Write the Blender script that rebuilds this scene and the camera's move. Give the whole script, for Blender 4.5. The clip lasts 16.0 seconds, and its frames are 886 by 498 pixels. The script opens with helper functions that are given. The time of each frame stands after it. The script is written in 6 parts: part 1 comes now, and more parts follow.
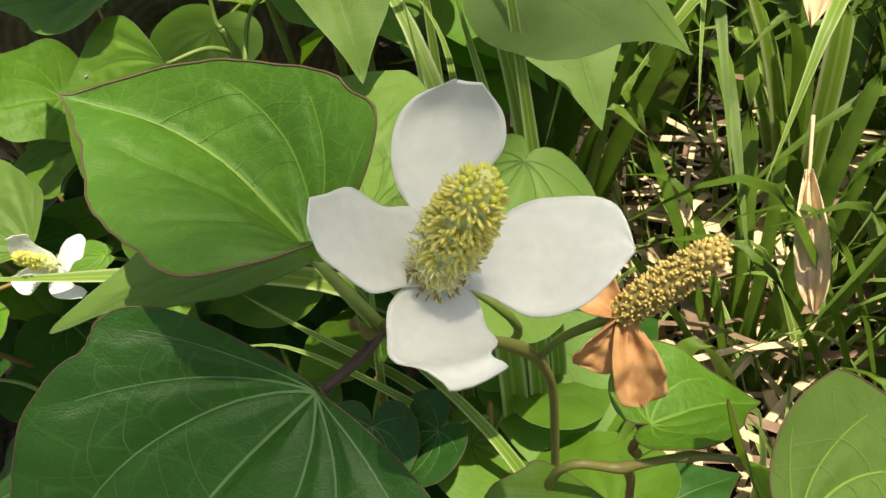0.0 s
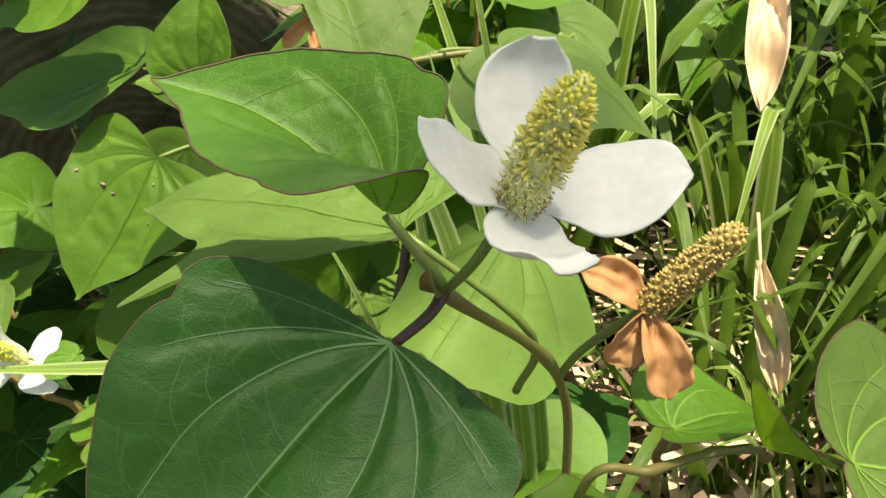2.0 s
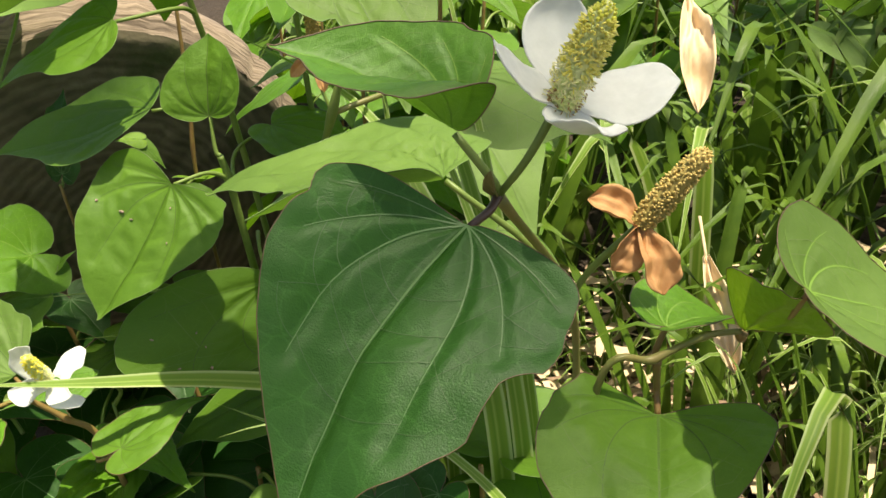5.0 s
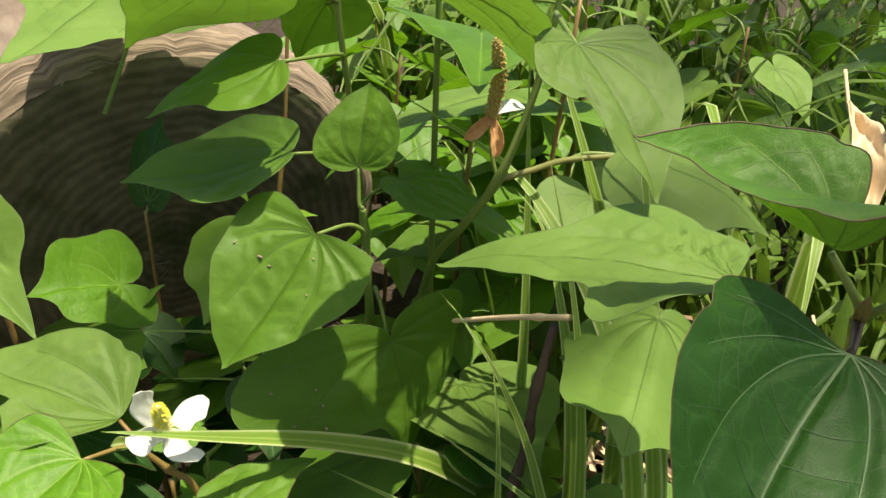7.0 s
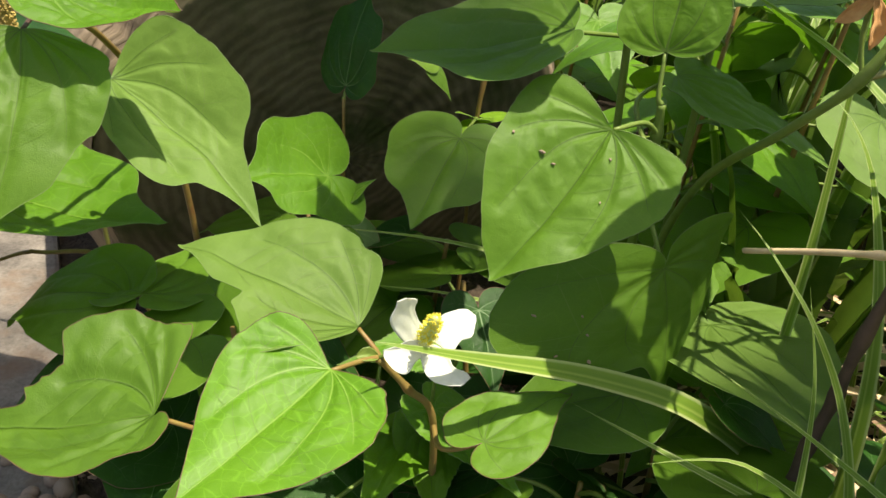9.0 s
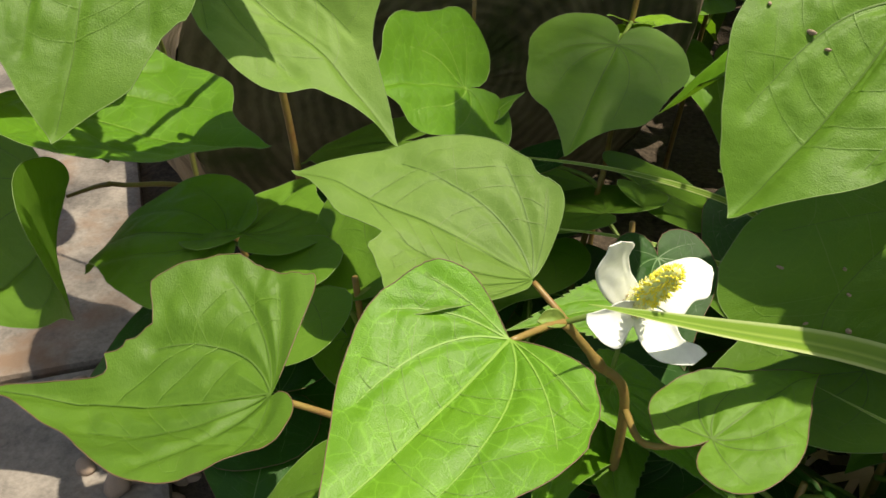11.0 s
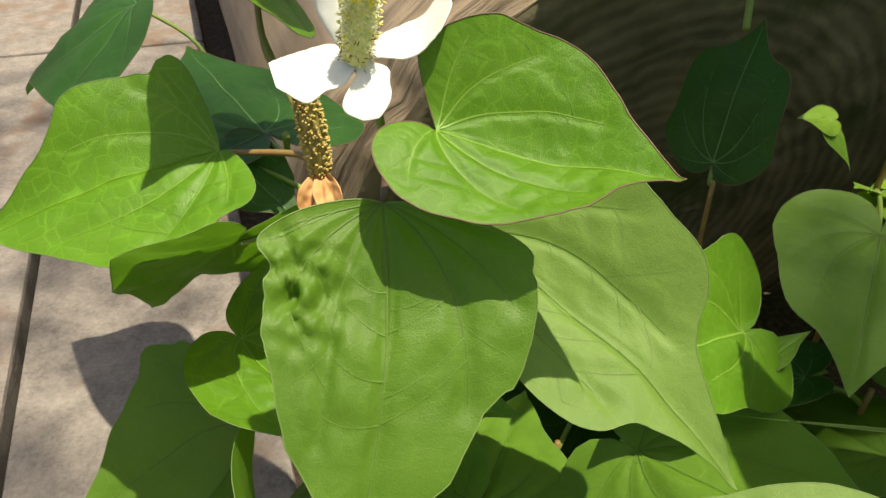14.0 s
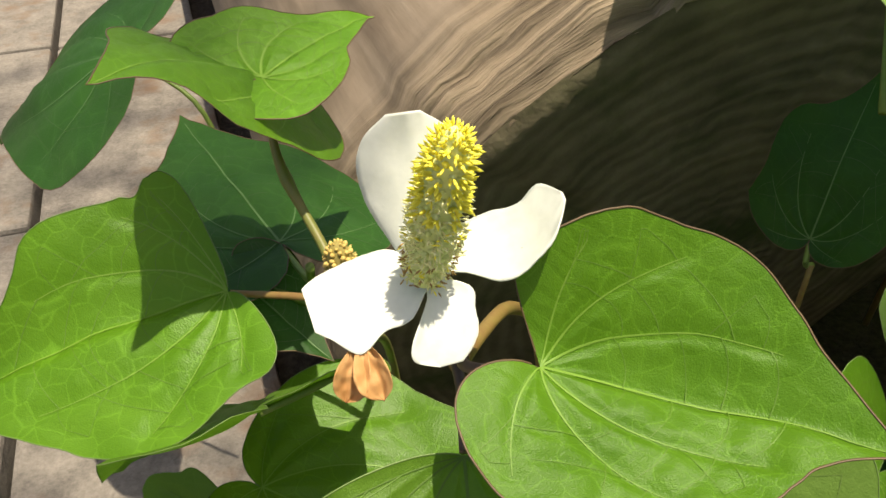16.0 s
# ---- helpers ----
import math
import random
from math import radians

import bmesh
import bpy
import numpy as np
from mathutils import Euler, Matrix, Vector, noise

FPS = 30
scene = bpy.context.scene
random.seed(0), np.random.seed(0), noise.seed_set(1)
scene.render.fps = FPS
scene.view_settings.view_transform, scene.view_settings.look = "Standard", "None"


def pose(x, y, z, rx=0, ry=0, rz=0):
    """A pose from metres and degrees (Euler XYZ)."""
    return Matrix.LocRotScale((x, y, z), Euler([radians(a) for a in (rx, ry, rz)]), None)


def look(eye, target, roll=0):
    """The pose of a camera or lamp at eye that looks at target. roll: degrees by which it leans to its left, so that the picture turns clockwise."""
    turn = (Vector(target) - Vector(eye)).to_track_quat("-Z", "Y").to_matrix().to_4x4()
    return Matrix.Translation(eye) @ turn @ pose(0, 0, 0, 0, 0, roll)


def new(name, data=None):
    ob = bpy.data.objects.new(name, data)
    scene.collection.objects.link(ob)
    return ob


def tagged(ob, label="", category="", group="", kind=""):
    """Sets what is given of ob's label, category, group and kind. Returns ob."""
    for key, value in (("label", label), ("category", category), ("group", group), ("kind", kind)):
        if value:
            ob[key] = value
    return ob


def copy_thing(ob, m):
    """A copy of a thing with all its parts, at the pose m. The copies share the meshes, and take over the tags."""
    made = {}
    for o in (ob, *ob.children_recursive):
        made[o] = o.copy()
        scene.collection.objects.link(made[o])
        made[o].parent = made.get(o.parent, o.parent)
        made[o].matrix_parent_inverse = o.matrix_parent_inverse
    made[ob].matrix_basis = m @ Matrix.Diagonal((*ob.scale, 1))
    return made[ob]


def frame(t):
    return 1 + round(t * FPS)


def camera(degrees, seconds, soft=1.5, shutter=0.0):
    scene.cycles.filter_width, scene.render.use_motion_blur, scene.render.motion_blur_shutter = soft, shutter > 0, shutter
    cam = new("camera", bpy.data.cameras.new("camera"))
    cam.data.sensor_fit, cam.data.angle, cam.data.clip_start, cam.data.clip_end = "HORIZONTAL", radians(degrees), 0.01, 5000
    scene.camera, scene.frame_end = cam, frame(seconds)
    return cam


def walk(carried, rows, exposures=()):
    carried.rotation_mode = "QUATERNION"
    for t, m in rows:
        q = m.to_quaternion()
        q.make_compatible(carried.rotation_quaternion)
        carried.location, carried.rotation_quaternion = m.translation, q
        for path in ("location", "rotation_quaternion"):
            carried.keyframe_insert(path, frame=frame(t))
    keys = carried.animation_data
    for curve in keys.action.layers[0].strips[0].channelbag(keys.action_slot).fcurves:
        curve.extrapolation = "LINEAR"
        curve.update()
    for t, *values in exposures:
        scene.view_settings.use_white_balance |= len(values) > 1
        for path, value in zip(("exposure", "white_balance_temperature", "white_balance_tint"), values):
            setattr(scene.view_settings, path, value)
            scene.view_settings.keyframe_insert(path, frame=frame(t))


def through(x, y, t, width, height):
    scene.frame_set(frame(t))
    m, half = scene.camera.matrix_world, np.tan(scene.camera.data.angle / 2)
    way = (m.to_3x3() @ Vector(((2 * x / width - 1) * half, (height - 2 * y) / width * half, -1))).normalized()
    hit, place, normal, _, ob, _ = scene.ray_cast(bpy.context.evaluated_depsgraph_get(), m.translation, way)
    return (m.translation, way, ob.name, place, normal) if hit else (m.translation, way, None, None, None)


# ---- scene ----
cam = camera(58.8, 16.0)
PATH = [
    (0.0, (0.46090, 0.57841, 0.36489), (0.47970, 1.29121, -0.33622), -6.83),
    (0.5, (0.45959, 0.57435, 0.35938), (0.50340, 1.32095, -0.30446), -6.05),
    (1.0, (0.45686, 0.57283, 0.35273), (0.51719, 1.34946, -0.27433), -5.65),
    (1.5, (0.45067, 0.56836, 0.35343), (0.53465, 1.37366, -0.23346), -4.68),
    (2.0, (0.44219, 0.56053, 0.35293), (0.57329, 1.38617, -0.19583), -2.95),
    (2.5, (0.42983, 0.55169, 0.34601), (0.59985, 1.39576, -0.16254), -1.80),
    (3.0, (0.42410, 0.54378, 0.33584), (0.60745, 1.40002, -0.14709), -2.17),
    (5.3, (0.41235, 0.52697, 0.35115), (0.64776, 1.38538, -0.10462), -3.29),
    (5.5, (0.40928, 0.52765, 0.35368), (0.65574, 1.38722, -0.09397), -2.56),
    (6.0, (0.39179, 0.53163, 0.35524), (0.65946, 1.39243, -0.07764), -0.62),
    (6.2, (0.38623, 0.53346, 0.34864), (0.65857, 1.39655, -0.07668), 0.07),
    (6.5, (0.37618, 0.54115, 0.35023), (0.65324, 1.40475, -0.07102), 1.36),
    (7.0, (0.36188, 0.55556, 0.35086), (0.63494, 1.42499, -0.06088), 3.47),
    (7.5, (0.34533, 0.57384, 0.35840), (0.59192, 1.44015, -0.07599), 4.75),
    (8.0, (0.33193, 0.58257, 0.34850), (0.56350, 1.44766, -0.09646), 5.94),
    (8.5, (0.32293, 0.59277, 0.33775), (0.53053, 1.44831, -0.13655), 6.23),
    (9.0, (0.30866, 0.60404, 0.32095), (0.49829, 1.45009, -0.17728), 6.43),
    (9.2, (0.30912, 0.60867, 0.31661), (0.48279, 1.45146, -0.19284), 6.17),
    (11.3, (0.28334, 0.66310, 0.28561), (0.38317, 1.48265, -0.27863), 4.01),
    (11.5, (0.27701, 0.66852, 0.28749), (0.37447, 1.49369, -0.26893), 4.21),
    (12.0, (0.26188, 0.67242, 0.28870), (0.34934, 1.50645, -0.25604), 3.98),
    (12.5, (0.25514, 0.68264, 0.29706), (0.33087, 1.51846, -0.24672), 3.45),
    (13.0, (0.25412, 0.69792, 0.30410), (0.31297, 1.53044, -0.24675), 2.58),
    (13.5, (0.24353, 0.71098, 0.31070), (0.30212, 1.53823, -0.24807), 2.21),
    (14.0, (0.23962, 0.72580, 0.32081), (0.29289, 1.54485, -0.25042), 1.31),
    (14.5, (0.24012, 0.73487, 0.32965), (0.28914, 1.54113, -0.25988), 0.27),
    (15.0, (0.24790, 0.74975, 0.33581), (0.28828, 1.54137, -0.27387), -0.51),
    (15.2, (0.24634, 0.75690, 0.33551), (0.28995, 1.54531, -0.27809), -0.28),
    (15.5, (0.24057, 0.76516, 0.33516), (0.28820, 1.55217, -0.27994), -0.11),
    (16.0, (0.23099, 0.77665, 0.32954), (0.28108, 1.56396, -0.28498), -0.45),
]
walk(cam, [(t, look(e, g, r)) for t, e, g, r in PATH],
     [(0.0, 0.82, 7400, 10), (3.0, 1.12, 7400, 10), (6.0, 1.0, 7400, 10), (7.5, 0.94, 7400, 10), (9.0, 1.05, 7400, 10), (12.0, 0.78, 7400, 10), (13.5, 0.92, 7400, 10), (14.5, 0.82, 7700, 10), (16.0, 0.72, 7600, 10)])


# ---- world, sun, exposure ----
world = bpy.data.worlds.new("sky")
scene.world = world
world.use_nodes = True
wn = world.node_tree
sky = wn.nodes.new("ShaderNodeTexSky")
sky.sky_type = "NISHITA"
sky.sun_disc = False
SUN_TO = Vector((0.18, -0.15, 1.0)).normalized()
sky.sun_elevation = math.asin(SUN_TO.z)
sky.sun_rotation = math.atan2(SUN_TO.x, SUN_TO.y)
bg = wn.nodes["Background"]
bg.inputs["Strength"].default_value = 0.088
sky.dust_density = 3.0
wn.links.new(sky.outputs["Color"], bg.inputs["Color"])
sun = new("sun", bpy.data.lights.new("sun", "SUN"))
sun.data.energy = 4.4
sun.data.angle = radians(0.6)
sun.data.color = (1.0, 0.95, 0.86)
sun.matrix_world = SUN_TO.to_track_quat("Z", "Y").to_matrix().to_4x4()


# ---- materials ----
def material(name, rough=0.6, spec=0.5):
    m = bpy.data.materials.new(name)
    m.use_nodes = True
    b = m.node_tree.nodes["Principled BSDF"]
    b.inputs["Roughness"].default_value = rough
    b.inputs["Specular IOR Level"].default_value = spec
    return m, m.node_tree.nodes, m.node_tree.links, b


def ramp(nodes, links, fac, stops):
    r = nodes.new("ShaderNodeValToRGB")
    while len(r.color_ramp.elements) < len(stops):
        r.color_ramp.elements.new(0.5)
    for e, (p, c) in zip(r.color_ramp.elements, stops):
        e.position, e.color = p, (*c, 1)
    links.new(fac, r.inputs["Fac"])
    return r.outputs["Color"]


def mix(nodes, links, fac, a, b, kind="MIX"):
    m = nodes.new("ShaderNodeMix")
    m.data_type, m.blend_type = "RGBA", kind
    for socket, v in ((m.inputs["Factor"], fac), (m.inputs[6], a), (m.inputs[7], b)):
        if hasattr(v, "is_linked"):
            links.new(v, socket)
        elif isinstance(v, tuple):
            socket.default_value = (*v, 1)
        else:
            socket.default_value = v
    return m.outputs[2]


def noise_of(nodes, links, scale, detail=4.0, coord=None, rough=0.55):
    n = nodes.new("ShaderNodeTexNoise")
    n.inputs["Scale"].default_value = scale
    n.inputs["Detail"].default_value = detail
    n.inputs["Roughness"].default_value = rough
    if coord is None:
        g = nodes.new("ShaderNodeTexCoord")
        coord = g.outputs["Object"]
    links.new(coord, n.inputs["Vector"])
    return n.outputs["Fac"]


def bump(nodes, links, height, strength, distance, bsdf, base=None):
    b = nodes.new("ShaderNodeBump")
    b.inputs["Strength"].default_value = strength
    b.inputs["Distance"].default_value = distance
    links.new(height, b.inputs["Height"])
    if base is not None:
        links.new(base, b.inputs["Normal"])
    links.new(b.outputs["Normal"], bsdf.inputs["Normal"])
    return b.outputs["Normal"]


def leaf_material(name, dark, mid, light, through, rough=0.5, cells=15.0, relief=0.5, net_tone=0.1):
    """A living leaf: mottled greens, a net of fine veins, light coming through."""
    m, n, l, b = material(name, rough, 0.30)
    uv = n.new("ShaderNodeTexCoord").outputs["UV"]
    info = n.new("ShaderNodeObjectInfo").outputs["Random"]
    big = noise_of(n, l, 3.2, 3, uv)
    fine = noise_of(n, l, 70.0, 3, uv)
    net = n.new("ShaderNodeTexVoronoi")
    net.feature = "DISTANCE_TO_EDGE"
    net.inputs["Scale"].default_value = cells
    net.inputs["Randomness"].default_value = 0.9
    warp = n.new("ShaderNodeVectorMath")
    warp.operation = "MULTIPLY_ADD"
    noise_c = n.new("ShaderNodeTexNoise")
    noise_c.inputs["Scale"].default_value = 9.0
    l.new(uv, noise_c.inputs["Vector"])
    l.new(noise_c.outputs["Color"], warp.inputs[0])
    warp.inputs[1].default_value = (0.06, 0.06, 0.0)
    l.new(uv, warp.inputs[2])
    l.new(warp.outputs["Vector"], net.inputs["Vector"])
    edge = n.new("ShaderNodeMapRange")
    edge.inputs["From Max"].default_value = 0.032
    l.new(net.outputs["Distance"], edge.inputs["Value"])
    col = ramp(n, l, big, [(0.28, dark), (0.5, mid), (0.75, light)])
    col = mix(n, l, 0.22, col, ramp(n, l, fine, [(0.35, dark), (0.65, light)]))
    veil = n.new("ShaderNodeMath")
    veil.operation = "MULTIPLY_ADD"
    veil.inputs[1].default_value, veil.inputs[2].default_value = -net_tone, net_tone
    l.new(edge.outputs["Result"], veil.inputs[0])
    col = mix(n, l, veil.outputs[0], col, tuple(min(1, c * 1.9 + 0.01) for c in light))
    tint = n.new("ShaderNodeHueSaturation")
    span = n.new("ShaderNodeMapRange")
    span.inputs["To Min"].default_value, span.inputs["To Max"].default_value = 0.82, 1.18
    l.new(info, span.inputs["Value"])
    l.new(span.outputs["Result"], tint.inputs["Value"])
    l.new(col, tint.inputs["Color"])
    l.new(tint.outputs["Color"], b.inputs["Base Color"])
    rr = n.new("ShaderNodeMapRange")
    rr.inputs["To Min"].default_value, rr.inputs["To Max"].default_value = rough - 0.1, rough + 0.16
    l.new(fine, rr.inputs["Value"])
    l.new(rr.outputs["Result"], b.inputs["Roughness"])
    dome = n.new("ShaderNodeMapRange")
    dome.interpolation_type = "SMOOTHSTEP"
    dome.inputs["From Max"].default_value = 0.42
    l.new(net.outputs["Distance"], dome.inputs["Value"])
    quilt = bump(n, l, dome.outputs["Result"], 0.32 * relief, 0.0005, b)
    first = bump(n, l, noise_of(n, l, 170.0, 2, uv), 0.55 * relief, 0.0004, b, quilt)
    second = bump(n, l, fine, 0.25 * relief, 0.0004, b, first)
    tr = n.new("ShaderNodeBsdfTranslucent")
    l.new(mix(n, l, 0.75, tint.outputs["Color"], through), tr.inputs["Color"])
    l.new(second, tr.inputs["Normal"])
    both = n.new("ShaderNodeMixShader")
    both.inputs["Fac"].default_value = 0.27
    l.new(b.outputs["BSDF"], both.inputs[1])
    l.new(tr.outputs["BSDF"], both.inputs[2])
    l.new(both.outputs["Shader"], n["Material Output"].inputs["Surface"])
    return m


def plain_material(name, a, b_, rough=0.6, scale=400.0, glow_through=0.0, relief=0.2, spec=0.4, flesh=0.0):
    m, n, l, b = material(name, rough, spec)
    fac = noise_of(n, l, scale, 4)
    big = noise_of(n, l, scale * 0.12, 2)
    col = ramp(n, l, fac, [(0.3, a), (0.7, b_)])
    col = mix(n, l, 0.35, col, ramp(n, l, big, [(0.35, a), (0.65, b_)]))
    l.new(col, b.inputs["Base Color"])
    if flesh:
        b.inputs["Subsurface Weight"].default_value = flesh
        b.inputs["Subsurface Radius"].default_value = (1.0, 0.9, 0.35)
        b.inputs["Subsurface Scale"].default_value = 0.0016
    bump(n, l, fac, relief, 0.0004, b)
    if glow_through:
        tr = n.new("ShaderNodeBsdfTranslucent")
        l.new(col, tr.inputs["Color"])
        both = n.new("ShaderNodeMixShader")
        both.inputs["Fac"].default_value = glow_through
        l.new(b.outputs["BSDF"], both.inputs[1])
        l.new(tr.outputs["BSDF"], both.inputs[2])
        l.new(both.outputs["Shader"], n["Material Output"].inputs["Surface"])
    return m


LEAF = leaf_material("leaf_green", (0.062, 0.141, 0.010), (0.082, 0.176, 0.015), (0.099, 0.203, 0.019), (0.190, 0.464, 0.019), 0.5, 13.0, 0.45, 0.10)
LEAF_BRIGHT = leaf_material("leaf_bright", (0.058, 0.155, 0.007), (0.077, 0.192, 0.010), (0.097, 0.225, 0.015), (0.247, 0.536, 0.019), 0.42, 12.0, 0.5, 0.28)
LEAF_PALE = leaf_material("leaf_pale", (0.092, 0.171, 0.028), (0.113, 0.202, 0.035), (0.136, 0.230, 0.046), (0.209, 0.443, 0.030), 0.56, 14.0, 0.4, 0.09)
LEAF_DEEP = leaf_material("leaf_deep", (0.042, 0.115, 0.012), (0.059, 0.152, 0.015), (0.080, 0.185, 0.021), (0.171, 0.433, 0.015), 0.42, 12.0, 0.45, 0.22)
# Darker copy for leaves in shade: part of their shade is in this colour.
LEAF_DARK_SHADED = leaf_material("leaf_dark_shaded", (0.012, 0.051, 0.006), (0.019, 0.071, 0.009), (0.029, 0.096, 0.014), (0.055, 0.27, 0.018), 0.46, 10.0, 0.5, 0.22)
LEAF_YOUNG = leaf_material("leaf_young", (0.095, 0.205, 0.010), (0.135, 0.270, 0.013), (0.18, 0.33, 0.022), (0.34, 0.56, 0.02), 0.45, 12.0, 0.5, 0.25)
VEIN = plain_material("leaf_vein", (0.145, 0.285, 0.032), (0.185, 0.33, 0.045), 0.5, 300, 0.2)
VEIN_FURROW = plain_material("leaf_vein_furrow", (0.060, 0.128, 0.014), (0.088, 0.165, 0.022), 0.55, 300, 0.2)
VEIN_FINE = plain_material("leaf_vein_fine", (0.098, 0.205, 0.022), (0.125, 0.238, 0.030), 0.5, 300, 0.2)
VEIN_FINE_PALE = plain_material("leaf_vein_fine_pale", (0.125, 0.205, 0.044), (0.150, 0.235, 0.056), 0.55, 300, 0.2)
# Veins of the shaded leaf copy, darkened along with its blade.
VEIN_FINE_SHADED = plain_material("leaf_vein_fine_shaded", (0.048, 0.115, 0.030), (0.066, 0.142, 0.040), 0.5, 300, 0.2)
VEIN_SHADED = plain_material("leaf_vein_shaded", (0.085, 0.185, 0.055), (0.115, 0.225, 0.075), 0.5, 300, 0.2)
RIM_RED = plain_material("leaf_edge_red", (0.075, 0.045, 0.025), (0.125, 0.085, 0.040), 0.5)
RIM_GREEN = plain_material("leaf_edge_green", (0.09, 0.15, 0.035), (0.12, 0.20, 0.05), 0.5)
STEM_GREEN = plain_material("stem_green", (0.11, 0.18, 0.035), (0.17, 0.24, 0.05), 0.45, 500, 0.1)
STEM_RED = plain_material("stem_red", (0.19, 0.095, 0.036), (0.23, 0.18, 0.05), 0.45, 350, 0.05)
STEM_OLIVE = plain_material("stem_olive", (0.14, 0.18, 0.040), (0.20, 0.155, 0.05), 0.45, 300, 0.05)
STEM_PURPLE = plain_material("stem_purple", (0.055, 0.030, 0.028), (0.10, 0.065, 0.04), 0.42, 350)
BRACT = plain_material("bract_white", (0.665, 0.70, 0.63), (0.765, 0.795, 0.725), 0.5, 700, 0.22, 0.12)
SPIKE_CORE = plain_material("spike_core", (0.66, 0.74, 0.24), (0.80, 0.84, 0.38), 0.6, 900, 0.06, 0.05, 0.3, 0.25)
SPIKE_BUD = plain_material("spike_bud", (0.70, 0.72, 0.07), (0.82, 0.82, 0.15), 0.55, 900, 0.06, 0.05, 0.3, 0.25)
ANTHER = plain_material("anther_yellow", (0.84, 0.76, 0.12), (0.92, 0.86, 0.24), 0.6, 900, 0.06, 0.05, 0.3, 0.25)
ANTHER_BRIGHT = plain_material("anther_bright", (0.88, 0.76, 0.05), (0.93, 0.85, 0.12), 0.6, 900, 0.06, 0.05, 0.3, 0.25)
ANTHER_CREAM = plain_material("anther_cream", (0.80, 0.78, 0.32), (0.88, 0.86, 0.46), 0.6, 900, 0.06, 0.05, 0.3, 0.25)
ANTHER_BROWN = plain_material("anther_brown", (0.28, 0.17, 0.045), (0.44, 0.29, 0.09), 0.7, 900)
DRY_SPIKE = plain_material("dry_spike", (0.44, 0.31, 0.075), (0.62, 0.46, 0.16), 0.75, 900)
DRY_CORE = plain_material("dry_spike_core", (0.22, 0.18, 0.045), (0.34, 0.27, 0.08), 0.75, 900)
DRY_BRACT = plain_material("dry_bract", (0.46, 0.22, 0.075), (0.70, 0.42, 0.19), 0.7, 260, 0.2, 0.5)
STRAW = plain_material("straw", (0.46, 0.34, 0.19), (0.66, 0.52, 0.33), 0.75, 160, 0.0, 0.5)
TWIG = plain_material("twig_dark", (0.05, 0.032, 0.022), (0.09, 0.06, 0.04), 0.8, 260, 0.0, 0.6)
PEBBLE = plain_material("pebble", (0.22, 0.16, 0.115), (0.38, 0.29, 0.22), 0.8, 180, 0.0, 0.5)
LITTER = plain_material("leaf_litter", (0.12, 0.075, 0.045), (0.27, 0.18, 0.11), 0.85, 150, 0.0, 0.6)


def grass_material(name, plain_share):
    m, n, l, b = material(name, 0.45, 0.4)
    uv = n.new("ShaderNodeTexCoord").outputs["UV"]
    sep = n.new("ShaderNodeSeparateXYZ")
    l.new(uv, sep.inputs["Vector"])
    info = n.new("ShaderNodeObjectInfo").outputs["Random"]
    band = ramp(n, l, sep.outputs["X"], [(0.0, (0.46, 0.52, 0.24)), (0.10, (0.44, 0.52, 0.22)), (0.17, (0.20, 0.32, 0.04)),
                                         (0.40, (0.14, 0.26, 0.03)), (0.50, (0.28, 0.39, 0.08)), (0.60, (0.15, 0.27, 0.03)),
                                         (0.84, (0.19, 0.32, 0.04)), (0.93, (0.40, 0.50, 0.20))])
    green = ramp(n, l, noise_of(n, l, 60, 3), [(0.3, (0.064, 0.130, 0.011)), (0.7, (0.118, 0.205, 0.020))])
    thr = n.new("ShaderNodeMath")
    thr.operation = "GREATER_THAN"
    thr.inputs[1].default_value = 1.0 - plain_share
    l.new(info, thr.inputs[0])
    col = mix(n, l, thr.outputs[0], band, green)
    l.new(col, b.inputs["Base Color"])
    w = n.new("ShaderNodeTexWave")
    w.inputs["Scale"].default_value = 9.0
    l.new(uv, w.inputs["Vector"])
    bump(n, l, w.outputs["Fac"], 0.25, 0.0003, b)
    tr = n.new("ShaderNodeBsdfTranslucent")
    l.new(col, tr.inputs["Color"])
    both = n.new("ShaderNodeMixShader")
    both.inputs["Fac"].default_value = 0.36
    l.new(b.outputs["BSDF"], both.inputs[1])
    l.new(tr.outputs["BSDF"], both.inputs[2])
    l.new(both.outputs["Shader"], n["Material Output"].inputs["Surface"])
    return m


GRASS = grass_material("grass_mixed", 0.86)
GRASS_STRIPED = grass_material("grass_striped", -0.5)


def soil_material():
    m, n, l, b = material("soil", 0.95, 0.2)
    a = noise_of(n, l, 45, 6)
    c = noise_of(n, l, 260, 5)
    col = ramp(n, l, a, [(0.3, (0.022, 0.017, 0.012)), (0.6, (0.05, 0.038, 0.026)), (0.8, (0.085, 0.066, 0.046))])
    col = mix(n, l, 0.4, col, ramp(n, l, c, [(0.35, (0.02, 0.015, 0.01)), (0.7, (0.11, 0.085, 0.06))]))
    l.new(col, b.inputs["Base Color"])
    bump(n, l, c, 0.9, 0.004, b, bump(n, l, a, 0.6, 0.01, b))
    return m


